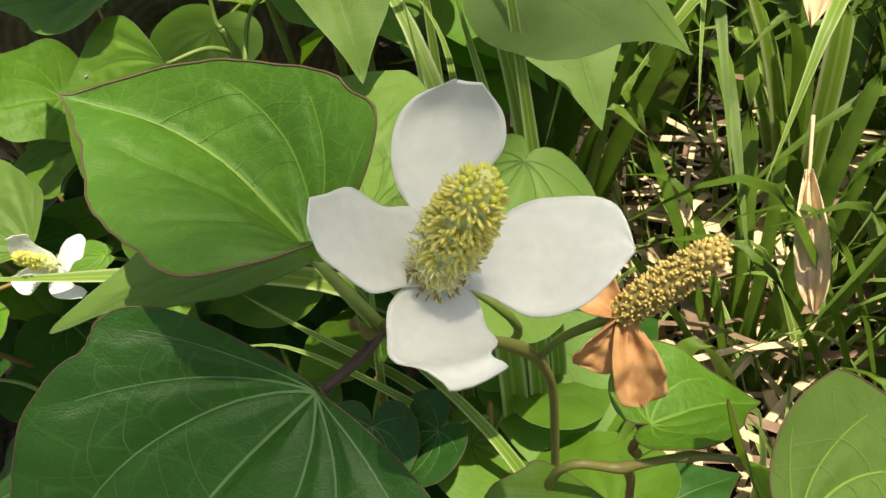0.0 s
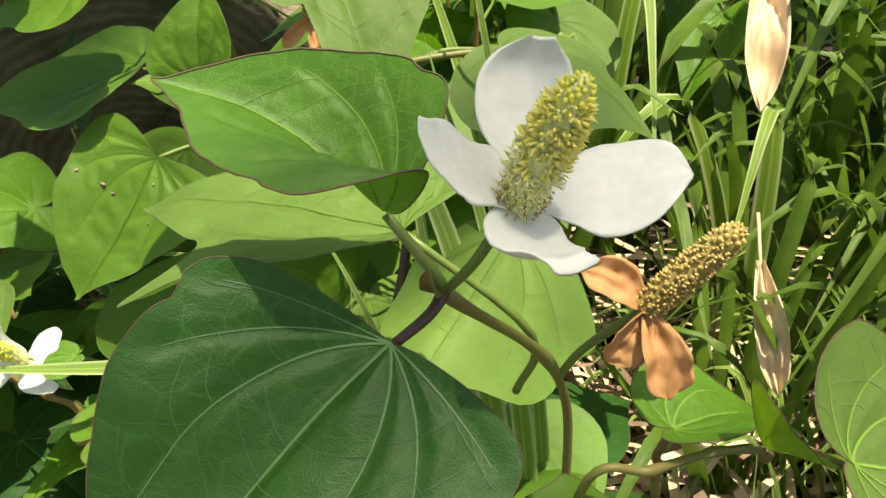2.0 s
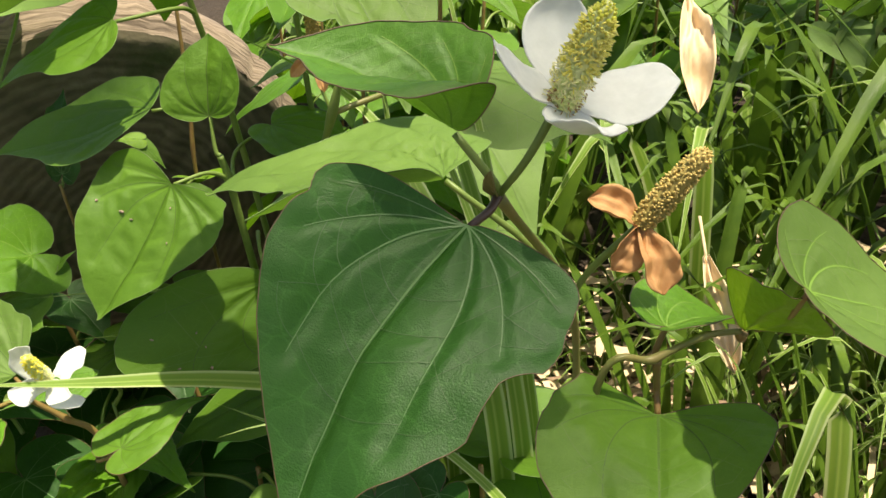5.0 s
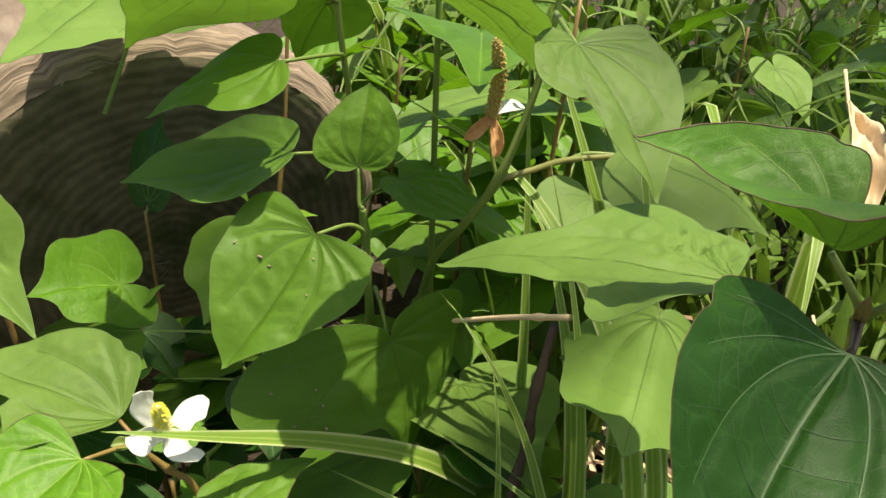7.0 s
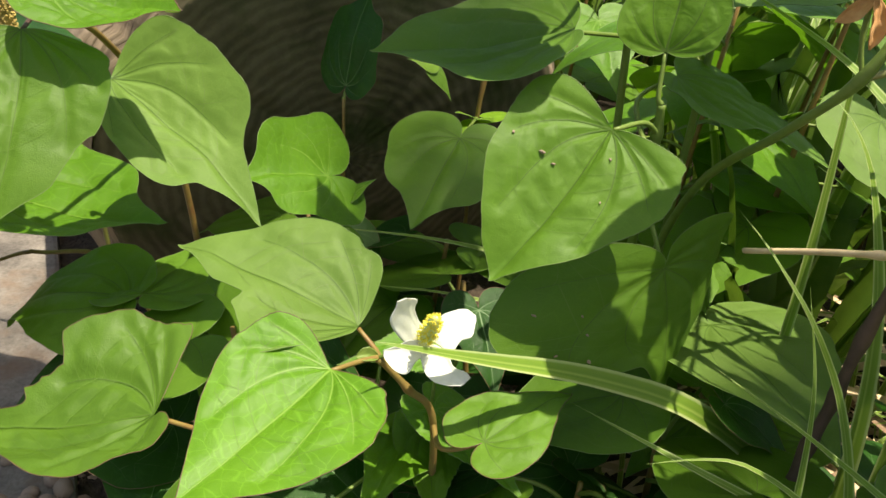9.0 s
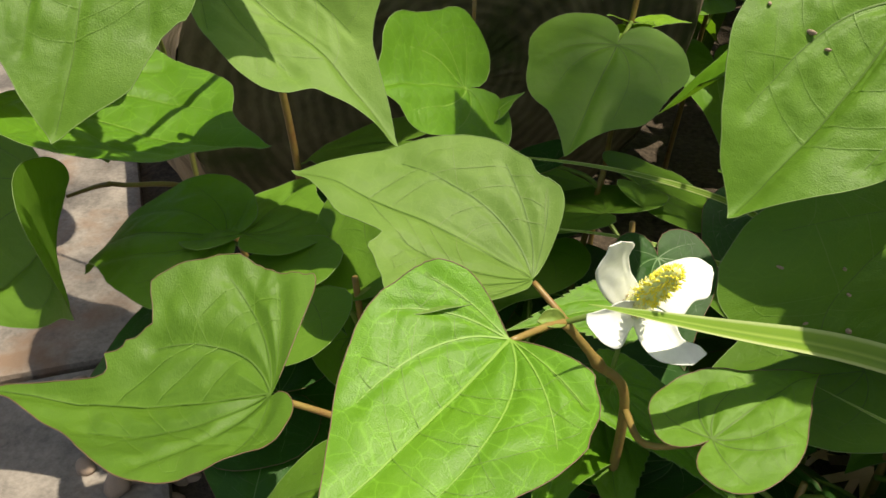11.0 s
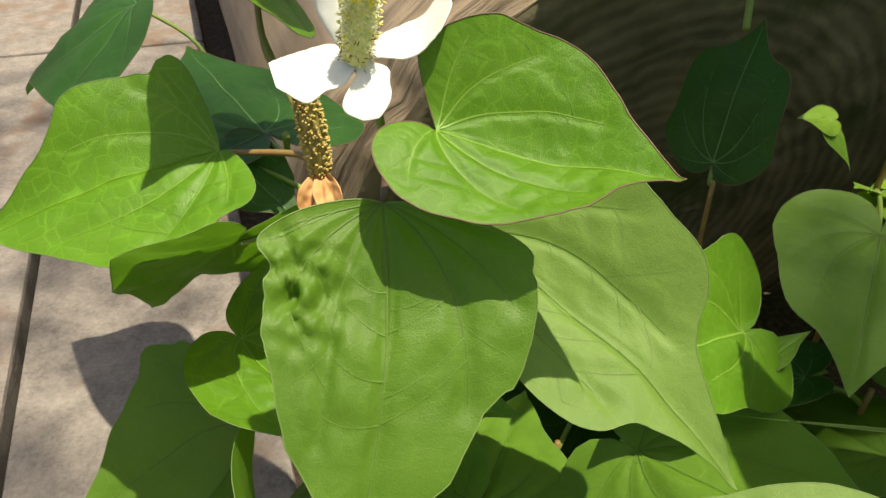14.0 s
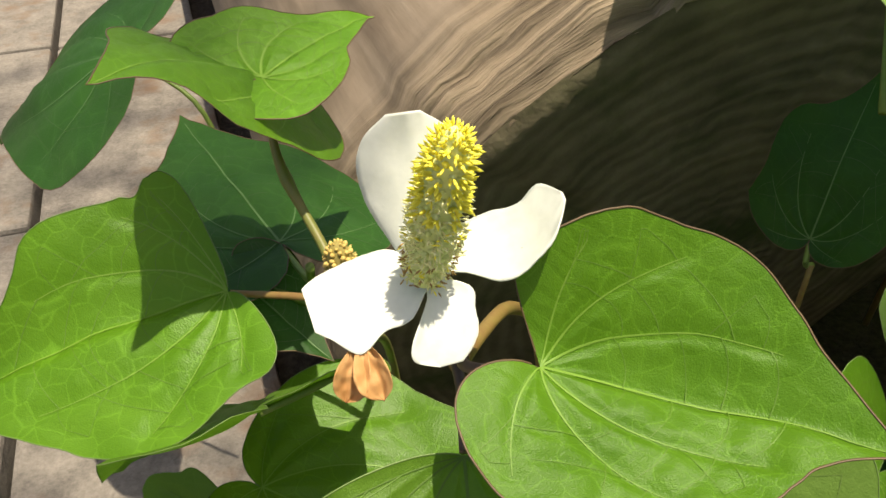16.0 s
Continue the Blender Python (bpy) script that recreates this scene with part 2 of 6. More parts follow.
def concrete_material():
    m, n, l, b = material("paving_concrete", 0.85, 0.3)
    a = noise_of(n, l, 9, 5)
    c = noise_of(n, l, 420, 6, rough=0.7)
    v = n.new("ShaderNodeTexVoronoi")
    v.inputs["Scale"].default_value = 330.0
    l.new(n.new("ShaderNodeTexCoord").outputs["Object"], v.inputs["Vector"])
    col = ramp(n, l, a, [(0.3, (0.109, 0.101, 0.090)), (0.55, (0.149, 0.137, 0.120)), (0.75, (0.184, 0.169, 0.147))])
    col = mix(n, l, 0.5, col, ramp(n, l, c, [(0.3, (0.084, 0.074, 0.063)), (0.7, (0.352, 0.315, 0.271))]))
    col = mix(n, l, 0.3, col, ramp(n, l, noise_of(n, l, 70, 6), [(0.35, (0.073, 0.065, 0.054)), (0.65, (0.294, 0.263, 0.221))]))
    stain = ramp(n, l, noise_of(n, l, 24, 5), [(0.56, (0, 0, 0)), (0.7, (1, 1, 1))])
    col = mix(n, l, stain, col, (0.166, 0.114, 0.078))
    l.new(col, b.inputs["Base Color"])
    bump(n, l, c, 0.5, 0.001, b, bump(n, l, v.outputs["Distance"], 0.3, 0.001, b))
    return m


def log_material():
    m, n, l, b = material("log_weathered", 0.85, 0.25)
    obj = n.new("ShaderNodeTexCoord").outputs["Object"]
    mp = n.new("ShaderNodeMapping")
    mp.inputs["Scale"].default_value = (60.0, 5.0, 60.0)
    l.new(obj, mp.inputs["Vector"])
    grain = noise_of(n, l, 2.2, 8, mp.outputs["Vector"], 0.65)
    patch = noise_of(n, l, 22, 4)
    col = ramp(n, l, grain, [(0.3, (0.15, 0.112, 0.075)), (0.5, (0.235, 0.183, 0.128)), (0.7, (0.32, 0.26, 0.19))])
    col = mix(n, l, 0.4, col, ramp(n, l, patch, [(0.35, (0.14, 0.105, 0.078)), (0.7, (0.29, 0.235, 0.185))]))
    sep = n.new("ShaderNodeSeparateXYZ")
    l.new(obj, sep.inputs["Vector"])
    depth = n.new("ShaderNodeMath")
    depth.operation = "MULTIPLY_ADD"
    depth.inputs[1].default_value = 0.26
    l.new(sep.outputs["Z"], depth.inputs[0])
    l.new(sep.outputs["Y"], depth.inputs[2])
    slanted = n.new("ShaderNodeCombineXYZ")
    l.new(sep.outputs["X"], slanted.inputs["X"])
    l.new(depth.outputs[0], slanted.inputs["Y"])
    l.new(sep.outputs["Z"], slanted.inputs["Z"])
    near = n.new("ShaderNodeMapping")
    near.inputs["Scale"].default_value = (12.0, 260.0, 12.0)
    l.new(slanted.outputs["Vector"], near.inputs["Vector"])
    rings = noise_of(n, l, 1.0, 5, near.outputs["Vector"], 0.6)
    worn = n.new("ShaderNodeMapRange")
    worn.inputs["From Min"].default_value, worn.inputs["From Max"].default_value = 0.036 + 0.042, 0.036 + 0.018
    l.new(depth.outputs[0], worn.inputs["Value"])
    col = mix(n, l, worn.outputs["Result"], col, mix(n, l, 0.65, col, ramp(n, l, rings, [(0.40, (0.060, 0.045, 0.028)), (0.58, (0.32, 0.25, 0.17))])))
    l.new(col, b.inputs["Base Color"])
    ridges = n.new("ShaderNodeMath")
    ridges.operation = "MULTIPLY"
    l.new(rings, ridges.inputs[0])
    l.new(worn.outputs["Result"], ridges.inputs[1])
    bump(n, l, ridges.outputs[0], 0.9, 0.004, b, bump(n, l, grain, 0.4, 0.001, b))
    return m


def log_end_material():
    m, n, l, b = material("log_sawn_end", 0.9, 0.2)
    obj = n.new("ShaderNodeTexCoord").outputs["Object"]
    mp = n.new("ShaderNodeMapping")
    mp.inputs["Scale"].default_value = (1.0, 0.0, 1.0)
    l.new(obj, mp.inputs["Vector"])
    w = n.new("ShaderNodeTexWave")
    w.wave_type, w.rings_direction = "RINGS", "SPHERICAL"
    w.inputs["Scale"].default_value = 52.0
    w.inputs["Distortion"].default_value = 5.0
    w.inputs["Detail"].default_value = 4.0
    w.inputs["Detail Scale"].default_value = 1.0
    l.new(mp.outputs["Vector"], w.inputs["Vector"])
    col = ramp(n, l, w.outputs["Fac"], [(0.15, (0.081, 0.071, 0.041)), (0.9, (0.152, 0.132, 0.081))])
    col = mix(n, l, 0.5, col, ramp(n, l, noise_of(n, l, 60, 5), [(0.3, (0.054, 0.049, 0.029)), (0.7, (0.189, 0.161, 0.105))]))
    moss = ramp(n, l, noise_of(n, l, 26, 5), [(0.5, (0, 0, 0)), (0.66, (1, 1, 1))])
    col = mix(n, l, moss, col, (0.051, 0.063, 0.022))
    l.new(col, b.inputs["Base Color"])
    rough_face = noise_of(n, l, 140, 6)
    bump(n, l, rough_face, 0.6, 0.0015, b, bump(n, l, w.outputs["Fac"], 0.16, 0.0012, b))
    return m


SOIL, CONCRETE, LOG, LOG_END = soil_material(), concrete_material(), log_material(), log_end_material()


# ---- building helpers ----
def mesh_of(name, verts, faces, mats, slots=None, uvs=None, smooth=True):
    me = bpy.data.meshes.new(name)
    me.from_pydata([tuple(v) for v in verts], [], faces)
    for m in mats:
        me.materials.append(m)
    if slots is not None:
        me.polygons.foreach_set("material_index", slots)
    me.polygons.foreach_set("use_smooth", [smooth] * len(me.polygons))
    if uvs is not None:
        layer = me.uv_layers.new(name="UVMap")
        idx = np.empty(len(me.loops), dtype=np.int32)
        me.loops.foreach_get("vertex_index", idx)
        layer.data.foreach_set("uv", np.array(uvs, dtype=np.float32)[idx].ravel())
    me.update()
    return me


def part(name, me, parent, label=""):
    ob = new(name, me)
    ob.parent = parent
    return tagged(ob, label) if label else ob


def thing(name, at, label, category, group="", kind=""):
    ob = new(name)
    ob.location = at
    ob.empty_display_size = 0.01
    return tagged(ob, label, category, group, kind)


class Shape:
    """Vertices, faces, slots and uvs that are gathered for one mesh."""

    def __init__(self, origin=(0, 0, 0)):
        self.v, self.f, self.s, self.uv, self.o = [], [], [], [], Vector(origin)

    def add(self, verts, faces, slot=0, uvs=None):
        k = len(self.v)
        self.v.extend(Vector(p) - self.o for p in verts)
        self.f.extend(tuple(i + k for i in q) for q in faces)
        self.s.extend([slot] * len(faces))
        self.uv.extend(uvs if uvs is not None else [(0.0, 0.0)] * len(verts))

    def mesh(self, name, mats, smooth=True):
        return mesh_of(name, self.v, self.f, mats, self.s, self.uv, smooth)


def spline(pts, n):
    """n + 1 places along a smooth line through the points."""
    p = [Vector(q) for q in pts]
    p = [2 * p[0] - p[1], *p, 2 * p[-1] - p[-2]]
    out = []
    seg = len(p) - 3
    for i in range(n + 1):
        u = i / n * seg
        k = min(int(u), seg - 1)
        t = u - k
        a, b, c, d = p[k:k + 4]
        out.append(0.5 * (2 * b + (c - a) * t + (2 * a - 5 * b + 4 * c - d) * t * t + (3 * b - a - 3 * c + d) * t ** 3))
    return out


def tube(shape, pts, r0, r1, sides=8, n=12, slot=0, knots=(), flat=1.0):
    line = spline(pts, n) if len(pts) > 2 or n > 1 else [Vector(q) for q in pts]
    verts, faces = [], []
    ref = Vector((0.31, 0.17, 0.93))
    for i, c in enumerate(line):
        d = (line[min(i + 1, len(line) - 1)] - line[max(i - 1, 0)]).normalized()
        a = d.cross(ref).normalized()
        b = d.cross(a)
        t = i / (len(line) - 1)
        r = r0 + (r1 - r0) * t
        for q in knots:
            r *= 1 + 0.45 * math.exp(-((t - q) / 0.03) ** 2)
        for j in range(sides):
            w = 2 * math.pi * j / sides
            verts.append(c + r * (math.cos(w) * a + flat * math.sin(w) * b))
    for i in range(len(line) - 1):
        for j in range(sides):
            k = (j + 1) % sides
            faces.append((i * sides + j, i * sides + k, (i + 1) * sides + k, (i + 1) * sides + j))
    faces.append(tuple(range(sides))[::-1])
    faces.append(tuple((len(line) - 1) * sides + j for j in range(sides)))
    shape.add(verts, faces, slot)
    return line


HEART = ([0, 3, 8, 16, 30, 50, 72, 95, 115, 135, 150, 163, 172, 180],
         [1, 0.905, 0.79, 0.675, 0.585, 0.53, 0.495, 0.455, 0.41, 0.345, 0.28, 0.195, 0.11, 0.03])


def leaf_frame(hub, tip):
    hub, tip = Vector(hub), Vector(tip)
    ey = tip - hub
    size = ey.length
    ey.normalize()
    cx = ey.cross(Vector((0, 0, 1))).normalized()
    return hub, size, cx, ey, cx.cross(ey)


def curve_at(xs, ys, x):
    """A smooth curve through the points, read at x."""
    if x <= xs[0]:
        return ys[0]
    if x >= xs[-1]:
        return ys[-1]
    k = 0
    while xs[k + 1] < x:
        k += 1
    h = xs[k + 1] - xs[k]

    def slope(i):
        if i == 0 or i == len(xs) - 1:
            return (ys[k + 1] - ys[k]) / h
        return (ys[i + 1] - ys[i - 1]) / (xs[i + 1] - xs[i - 1])

    t = (x - xs[k]) / h
    a, b = slope(k) * h, slope(k + 1) * h
    return (1 + 2 * t) * (1 - t) ** 2 * ys[k] + t * (1 - t) ** 2 * a + t * t * (3 - 2 * t) * ys[k + 1] + t * t * (t - 1) * b


SHAPE_AT = (0, 14, 34, 65, 100, 135, 162, 180)


def leaf_form(hub, tip, left, right, bow=0.04, wave=0.025, droop=0.10, off=0.0, lobe=1.0, taper=1.0, bite=(), crinkle=None,
              tipdrop=0.0, teeth=0.0, mid=0.0, sho=0.0, shape=None, twist=0.0, flare=0.0, sweep=0.0, span=(180, 180)):
    """The outline of a heart-shaped leaf (reach by angle from the tip, right positive) and the place of a spot of its blade.
    shape: how far the left and the right edge reach, against a plain heart, at six angles. span: the angle at which each edge meets the stalk."""
    hub, size, cx, ey, n0 = leaf_frame(hub, tip)
    drops = droop if isinstance(droop, tuple) else (droop, droop)

    def outline(a):
        d = abs(a)
        r = curve_at(HEART[0], HEART[1], d)
        if d > 75:
            r *= lobe ** ((d - 75) / 60)
        if d < 30:
            r = 0.585 + (r - 0.585) * taper
        r *= 1 + mid * math.exp(-((d - 28) / 16) ** 2) + sho * math.exp(-((d - 95) / 22) ** 2)
        if shape:
            f = shape[1 if a >= 0 else 0]
            r *= curve_at(SHAPE_AT, (1, *f, f[-1]), d)
        r *= 1 + 0.035 * noise.noise(Vector((a * 0.035, off, 0))) * min(1, d / 25)
        r *= 1 + 0.010 * noise.noise(Vector((a * 0.16, off, 3))) * min(1, d / 12)
        if teeth:
            r *= 1 - teeth * ((d * 0.16) % 1.0)
        for centre, half, depth in bite:
            r *= 1 - depth * max(0, 1 - abs(a - centre) / half) ** 0.6
        return r

    def edge(a, s=1.0):
        d = abs(a)
        if d > 60:
            d = 60 + (d - 60) * (span[1 if a >= 0 else 0] - 60) / 120
        r = outline(a) * s
        return (math.copysign(r * math.sin(radians(d)), a), r * math.cos(radians(d)))

    def place(x, y, lower=0.0):
        s = 1 if x >= 0 else -1
        w, lift = right if x >= 0 else left
        k = abs(x) / 0.47 * w
        soft = 0.05 * size
        kk = k - soft * (1 - math.exp(-k / soft))
        yy = min(max(y, -0.25), 1.0)
        lf = radians(lift + s * twist * (yy - 0.3) + flare * (0.3 - yy))
        z = kk * math.sin(lf) - drops[0 if s < 0 else 1] * k * k / max(w, 1e-6)
        z += bow * size * math.sin(math.pi * max(yy, 0.0)) + bow * size * 2 * min(yy, 0) - tipdrop * size * max(0, yy - 0.6) ** 2
        reach = min(1.0, math.hypot(x, y) * 2.2)
        z += wave * size * reach * noise.noise(Vector((x * 4.2, y * 4.2, off)))
        z += 0.18 * wave * size * reach * noise.noise(Vector((x * 11, y * 11, off + 7)))
        if crinkle:
            qx, qy, qr, qh = crinkle
            q = math.exp(-((x - qx) ** 2 + (y - qy) ** 2) / qr ** 2)
            z += q * qh * size * (noise.noise(Vector((x * 15, y * 20, off + 2))) + 0.35 * noise.noise(Vector((x * 40, y * 40, off + 4))))
        side = s * (k - kk * (1 - math.cos(lf))) + sweep * size * math.sin(math.pi * max(yy, 0.0))
        return hub + cx * side + ey * (y * size) + n0 * (z + lower)

    return outline, edge, place


BRACT_AT = (0.0, 0.2, 0.45, 0.7, 0.88, 1.0)


def bract_form(base, tip, up, left, right, cup=0.12, arch=0.1, hook=0.0, slant=0.0, notch=0.0, wrinkle=0.01, seed=0):
    """The place of a spot of a bract: s from -1 at its left edge to 1 at its right one, t from base to tip. left, right: half widths at five stations."""
    base, tip = Vector(base), Vector(tip)
    d = tip - base
    size = d.length
    d.normalize()
    c = d.cross(Vector(up)).normalized()
    n = c.cross(d)
    full = max(left) + max(right)

    def place(s, t):
        half = right if s >= 0 else left
        w = max(curve_at(BRACT_AT, (0.12 * full, *half), t), 0.01 * full)
        along = t * size + slant * s * w * max(0.0, t - 0.3)
        if t > 0.7:
            along -= notch * size * (1 - abs(s)) ** 1.5 * (t - 0.7) / 0.3
        z = cup * w * s * s * 1.6 + size * arch * math.sin(math.pi * t) + hook * size * max(0.0, t - 0.8) ** 2 * 5
        z += wrinkle * size * noise.noise(Vector((s * 2.5, t * 5, seed))) + 0.02 * full * abs(s) ** 3 * noise.noise(Vector((t * 14, s * 3, seed + 9)))
        return base + d * along + c * (s * w) + n * z, n

    return place


def leaf_mesh(hub, tip, left, right, origin=(0, 0, 0), seed=0, rings=12, spokes=60, mats=None, rim=0.0001, veins=True, vein_w=0.0005, quilt=0.021, **style):
    """A heart-shaped leaf. left and right: half width in metres and lift of that side in degrees."""
    n0, size = leaf_frame(hub, tip)[4], (Vector(tip) - Vector(hub)).length
    rnd = random.Random(seed)
    off = rnd.uniform(0, 90)
    outline, rim_at, flat_place = leaf_form(hub, tip, left, right, off=off, **style)

    def bent(a, c, b, n):
        out = []
        for i in range(n + 1):
            u = i / n
            out.append(((1 - u) ** 2 * a[0] + 2 * u * (1 - u) * c[0] + u * u * b[0], (1 - u) ** 2 * a[1] + 2 * u * (1 - u) * c[1] + u * u * b[1]))
        return out

    ribs = []

    def on(line, u):
        k = min(int(u * (len(line) - 1)), len(line) - 2)
        f = u * (len(line) - 1) - k
        return (line[k][0] + (line[k + 1][0] - line[k][0]) * f, line[k][1] + (line[k + 1][1] - line[k][1]) * f)

    def kinked(a, b, push, thick):
        """A thin vein from a to b that is pushed forward in its middle."""
        m = ((a[0] + b[0]) / 2 + rnd.uniform(-0.01, 0.01), (a[1] + b[1]) / 2 + push)
        ribs.append((bent(a, m, b, 6), thick, thick * 0.75))

    if veins:
        middle_rib = bent((0, 0), (0.0, 0.5), (0, 0.965), 16)
        ribs.append((middle_rib, 1.5, 0.4))
        for s in (-1, 1):
            mains = [middle_rib]
            for a, reach, lean, thick in ((17, 0.88, 36, 1.1), (50, 0.86, 36, 0.95), (100, 0.84, 20, 0.75)):
                a = a + rnd.uniform(-4, 4)
                mains.append(bent((0, 0), rim_at(s * (a + lean), 0.52), rim_at(s * a, reach), 14))
                ribs.append((mains[-1], thick, 0.35))
            for q, (inner, outer) in enumerate(zip(mains, mains[1:])):
                for u in ((0.34, 0.50, 0.66, 0.82), (0.42, 0.62, 0.82), (0.5, 0.76))[q]:
                    u += rnd.uniform(-0.05, 0.05)
                    kinked(on(inner, u * (0.82 if q == 0 else 1.0)), on(outer, min(0.98, u + rnd.uniform(0.06, 0.16))), rnd.uniform(0.02, 0.05), rnd.uniform(0.42, 0.55))
            for q, outer in ((1, mains[1]), (2, mains[2]), (3, mains[3])):
                last = None
                for u in (0.50, 0.72, 0.92):
                    p = on(outer, u + rnd.uniform(-0.05, 0.05))
                    d = math.degrees(math.atan2(abs(p[0]), p[1])) + (7, 13, 17)[q - 1]
                    e = rim_at(s * d, 0.90)
                    if q == 3 or u > 0.6:
                        kinked(p, e, 0.012, 0.42)
                        if last:
                            kinked(last, e, 0.0, 0.34)
                        last = e
    def inside(x, y):
        d = math.degrees(math.atan2(abs(x), y))
        reach = style.get("span", (180, 180))[1 if x >= 0 else 0]
        if d >= min(reach, 175):
            return False
        if d > 60:
            d = 60 + (d - 60) * 120 / (reach - 60)
        return math.hypot(x, y) < 0.93 * outline(math.copysign(d, x))

    ribs = [rib for rib in ribs if rib[1] > 0.6 or (inside(*rib[0][-1]) and inside(*rib[0][len(rib[0]) // 2]))]
    dots = np.array([q for line, _, _ in ribs for q in line]) if ribs else np.zeros((1, 2))
    mids = np.array([((p[0] + q[0]) / 2, (p[1] + q[1]) / 2) for line, _, _ in ribs for p, q in zip(line, line[1:])]) if ribs else np.zeros((1, 2))
    dots = np.concatenate([dots, mids])
    deep = [max(0.35, min(1.0, w0)) for line, w0, _ in ribs for _ in line] + [max(0.35, min(1.0, w0)) for line, w0, _ in ribs for _ in line[1:]]
    deep = np.array(deep) if ribs else np.zeros(1)

    def place(x, y, up=0.0):
        d2 = (dots[:, 0] - x) ** 2 + (dots[:, 1] - y) ** 2
        return flat_place(x, y, up + quilt * size * (1 - float(np.max(deep * np.exp(-d2 / 0.0013)))))

    sh = Shape(origin)
    ang = [180 * (1 if t >= 0 else -1) * abs(t) ** 1.45 for t in np.linspace(-1, 1, spokes + 1)]
    verts, uvs, faces = [place(0, 0)], [(0.0, 0.0)], []
    edge = []
    for i in range(1, rings + 1):
        s = (i / rings) ** 0.85
        for a in ang:
            x, y = rim_at(a, s)
            verts.append(place(x, y))
            uvs.append((x + off * 0.37, y + off * 0.21))
            if i == rings:
                edge.append((x, y))
    m = len(ang)
    for j in range(m - 1):
        faces.append((0, 1 + j + 1, 1 + j))
    for i in range(rings - 1):
        for j in range(m - 1):
            p = 1 + i * m + j
            faces.append((p, p + 1, p + m + 1, p + m))
    sh.add(verts, faces, 0, uvs)
    if rim:
        ring = [place(x, y) for x, y in edge]
        vv, ff = [], []
        for i, c in enumerate(ring):
            d = (ring[min(i + 1, m - 1)] - ring[max(i - 1, 0)]).normalized()
            a = d.cross(n0).normalized()
            for j in range(4):
                w = math.pi / 4 + math.pi / 2 * j
                vv.append(c + rim * 1.3 * math.cos(w) * a + rim * math.sin(w) * n0)
        for i in range(m - 1):
            for j in range(4):
                k = (j + 1) % 4
                ff.append((4 * i + j, 4 * i + k, 4 * i + 4 + k, 4 * i + 4 + j))
        sh.add(vv, ff, 2)

    for pts, w0, w1 in ribs:
        n = len(pts) - 1
        vv, ff = [], []
        for i, (x, y) in enumerate(pts):
            q, p = pts[max(i - 1, 0)], pts[min(i + 1, n)]
            dx, dy = p[0] - q[0], p[1] - q[1]
            e = math.hypot(dx, dy) or 1
            w = vein_w * (w0 + (w1 - w0) * i / n) / size * (0.34 if w0 > 0.6 else 0.30)
            for k, up in ((-1, 0.00002), (0, 0.00003 + w * size * 0.2), (1, 0.00002)):
                vv.append(place(x - dy / e * w * k, y + dx / e * w * k, up + quilt * size * 0.16))
        for i in range(n):
            for k in (0, 1):
                p = 3 * i + k
                ff.append((p, p + 1, p + 4, p + 3))
        sh.add(vv, ff, 1 if w0 > 0.6 else 3)
    return sh.mesh("leaf", mats or [LEAF, VEIN, RIM_GREEN, VEIN_FINE])


# The dark kind is the leaf copy with shade in its colour.
KINDS = {"deep_red": [LEAF_DEEP, VEIN, RIM_RED, VEIN_FINE], "green": [LEAF, VEIN_FURROW, RIM_GREEN, VEIN_FINE], "bright": [LEAF_BRIGHT, VEIN, RIM_GREEN, VEIN_FINE],
         "pale": [LEAF_PALE, VEIN_FURROW, RIM_GREEN, VEIN_FINE_PALE], "dark": [LEAF_DARK_SHADED, VEIN_SHADED, RIM_RED, VEIN_FINE_SHADED], "young": [LEAF_YOUNG, VEIN, RIM_GREEN, VEIN],
         "bright_red": [LEAF_BRIGHT, VEIN, RIM_RED, VEIN_FINE], "green_red": [LEAF, VEIN_FURROW, RIM_RED, VEIN_FINE], "young_red": [LEAF_YOUNG, VEIN, RIM_RED, VEIN],
         "pale_red": [LEAF_PALE, VEIN, RIM_RED, VEIN_FINE_PALE]}
SEED = [100]


def leaf(plant, hub, tip, left, right, node=None, kind="green", stalk=STEM_GREEN, label="", via=None, thick=0.0009, **style):
    """One leaf of a plant with its stalk, which runs from the hub to the node."""
    SEED[0] += 1
    ob = part("leaf", leaf_mesh(hub, tip, left, right, plant.location, seed=SEED[0], mats=KINDS[kind], **style), plant, label)
    if node is None:
        h, size, cx, ey, n0 = leaf_frame(hub, tip)
        node = h - ey * 0.02 - Vector((0, 0, 0.028))
    h = Vector(hub)
    back = (h - Vector(tip)).normalized()
    m = Vector(via) if via else h.lerp(Vector(node), 0.45) + back * 0.25 * (Vector(node) - h).length + Vector((0, 0, -0.002))
    sh = Shape(plant.location)
    tube(sh, [h + back * 0.0004 - leaf_frame(hub, tip)[4] * thick * 0.7, m, Vector(node)], thick * 0.7, thick, 8, 10)
    part("petiole", sh.mesh("petiole", [stalk]), ob)
    return ob


def stem(plant, pts, r0, r1, mat=STEM_GREEN, knots=(), label="", n=24, name="stem"):
    sh = Shape(plant.location)
    tube(sh, pts, r0, r1, 10, n, 0, knots)
    return part(name, sh.mesh("stem", [mat]), plant, label)


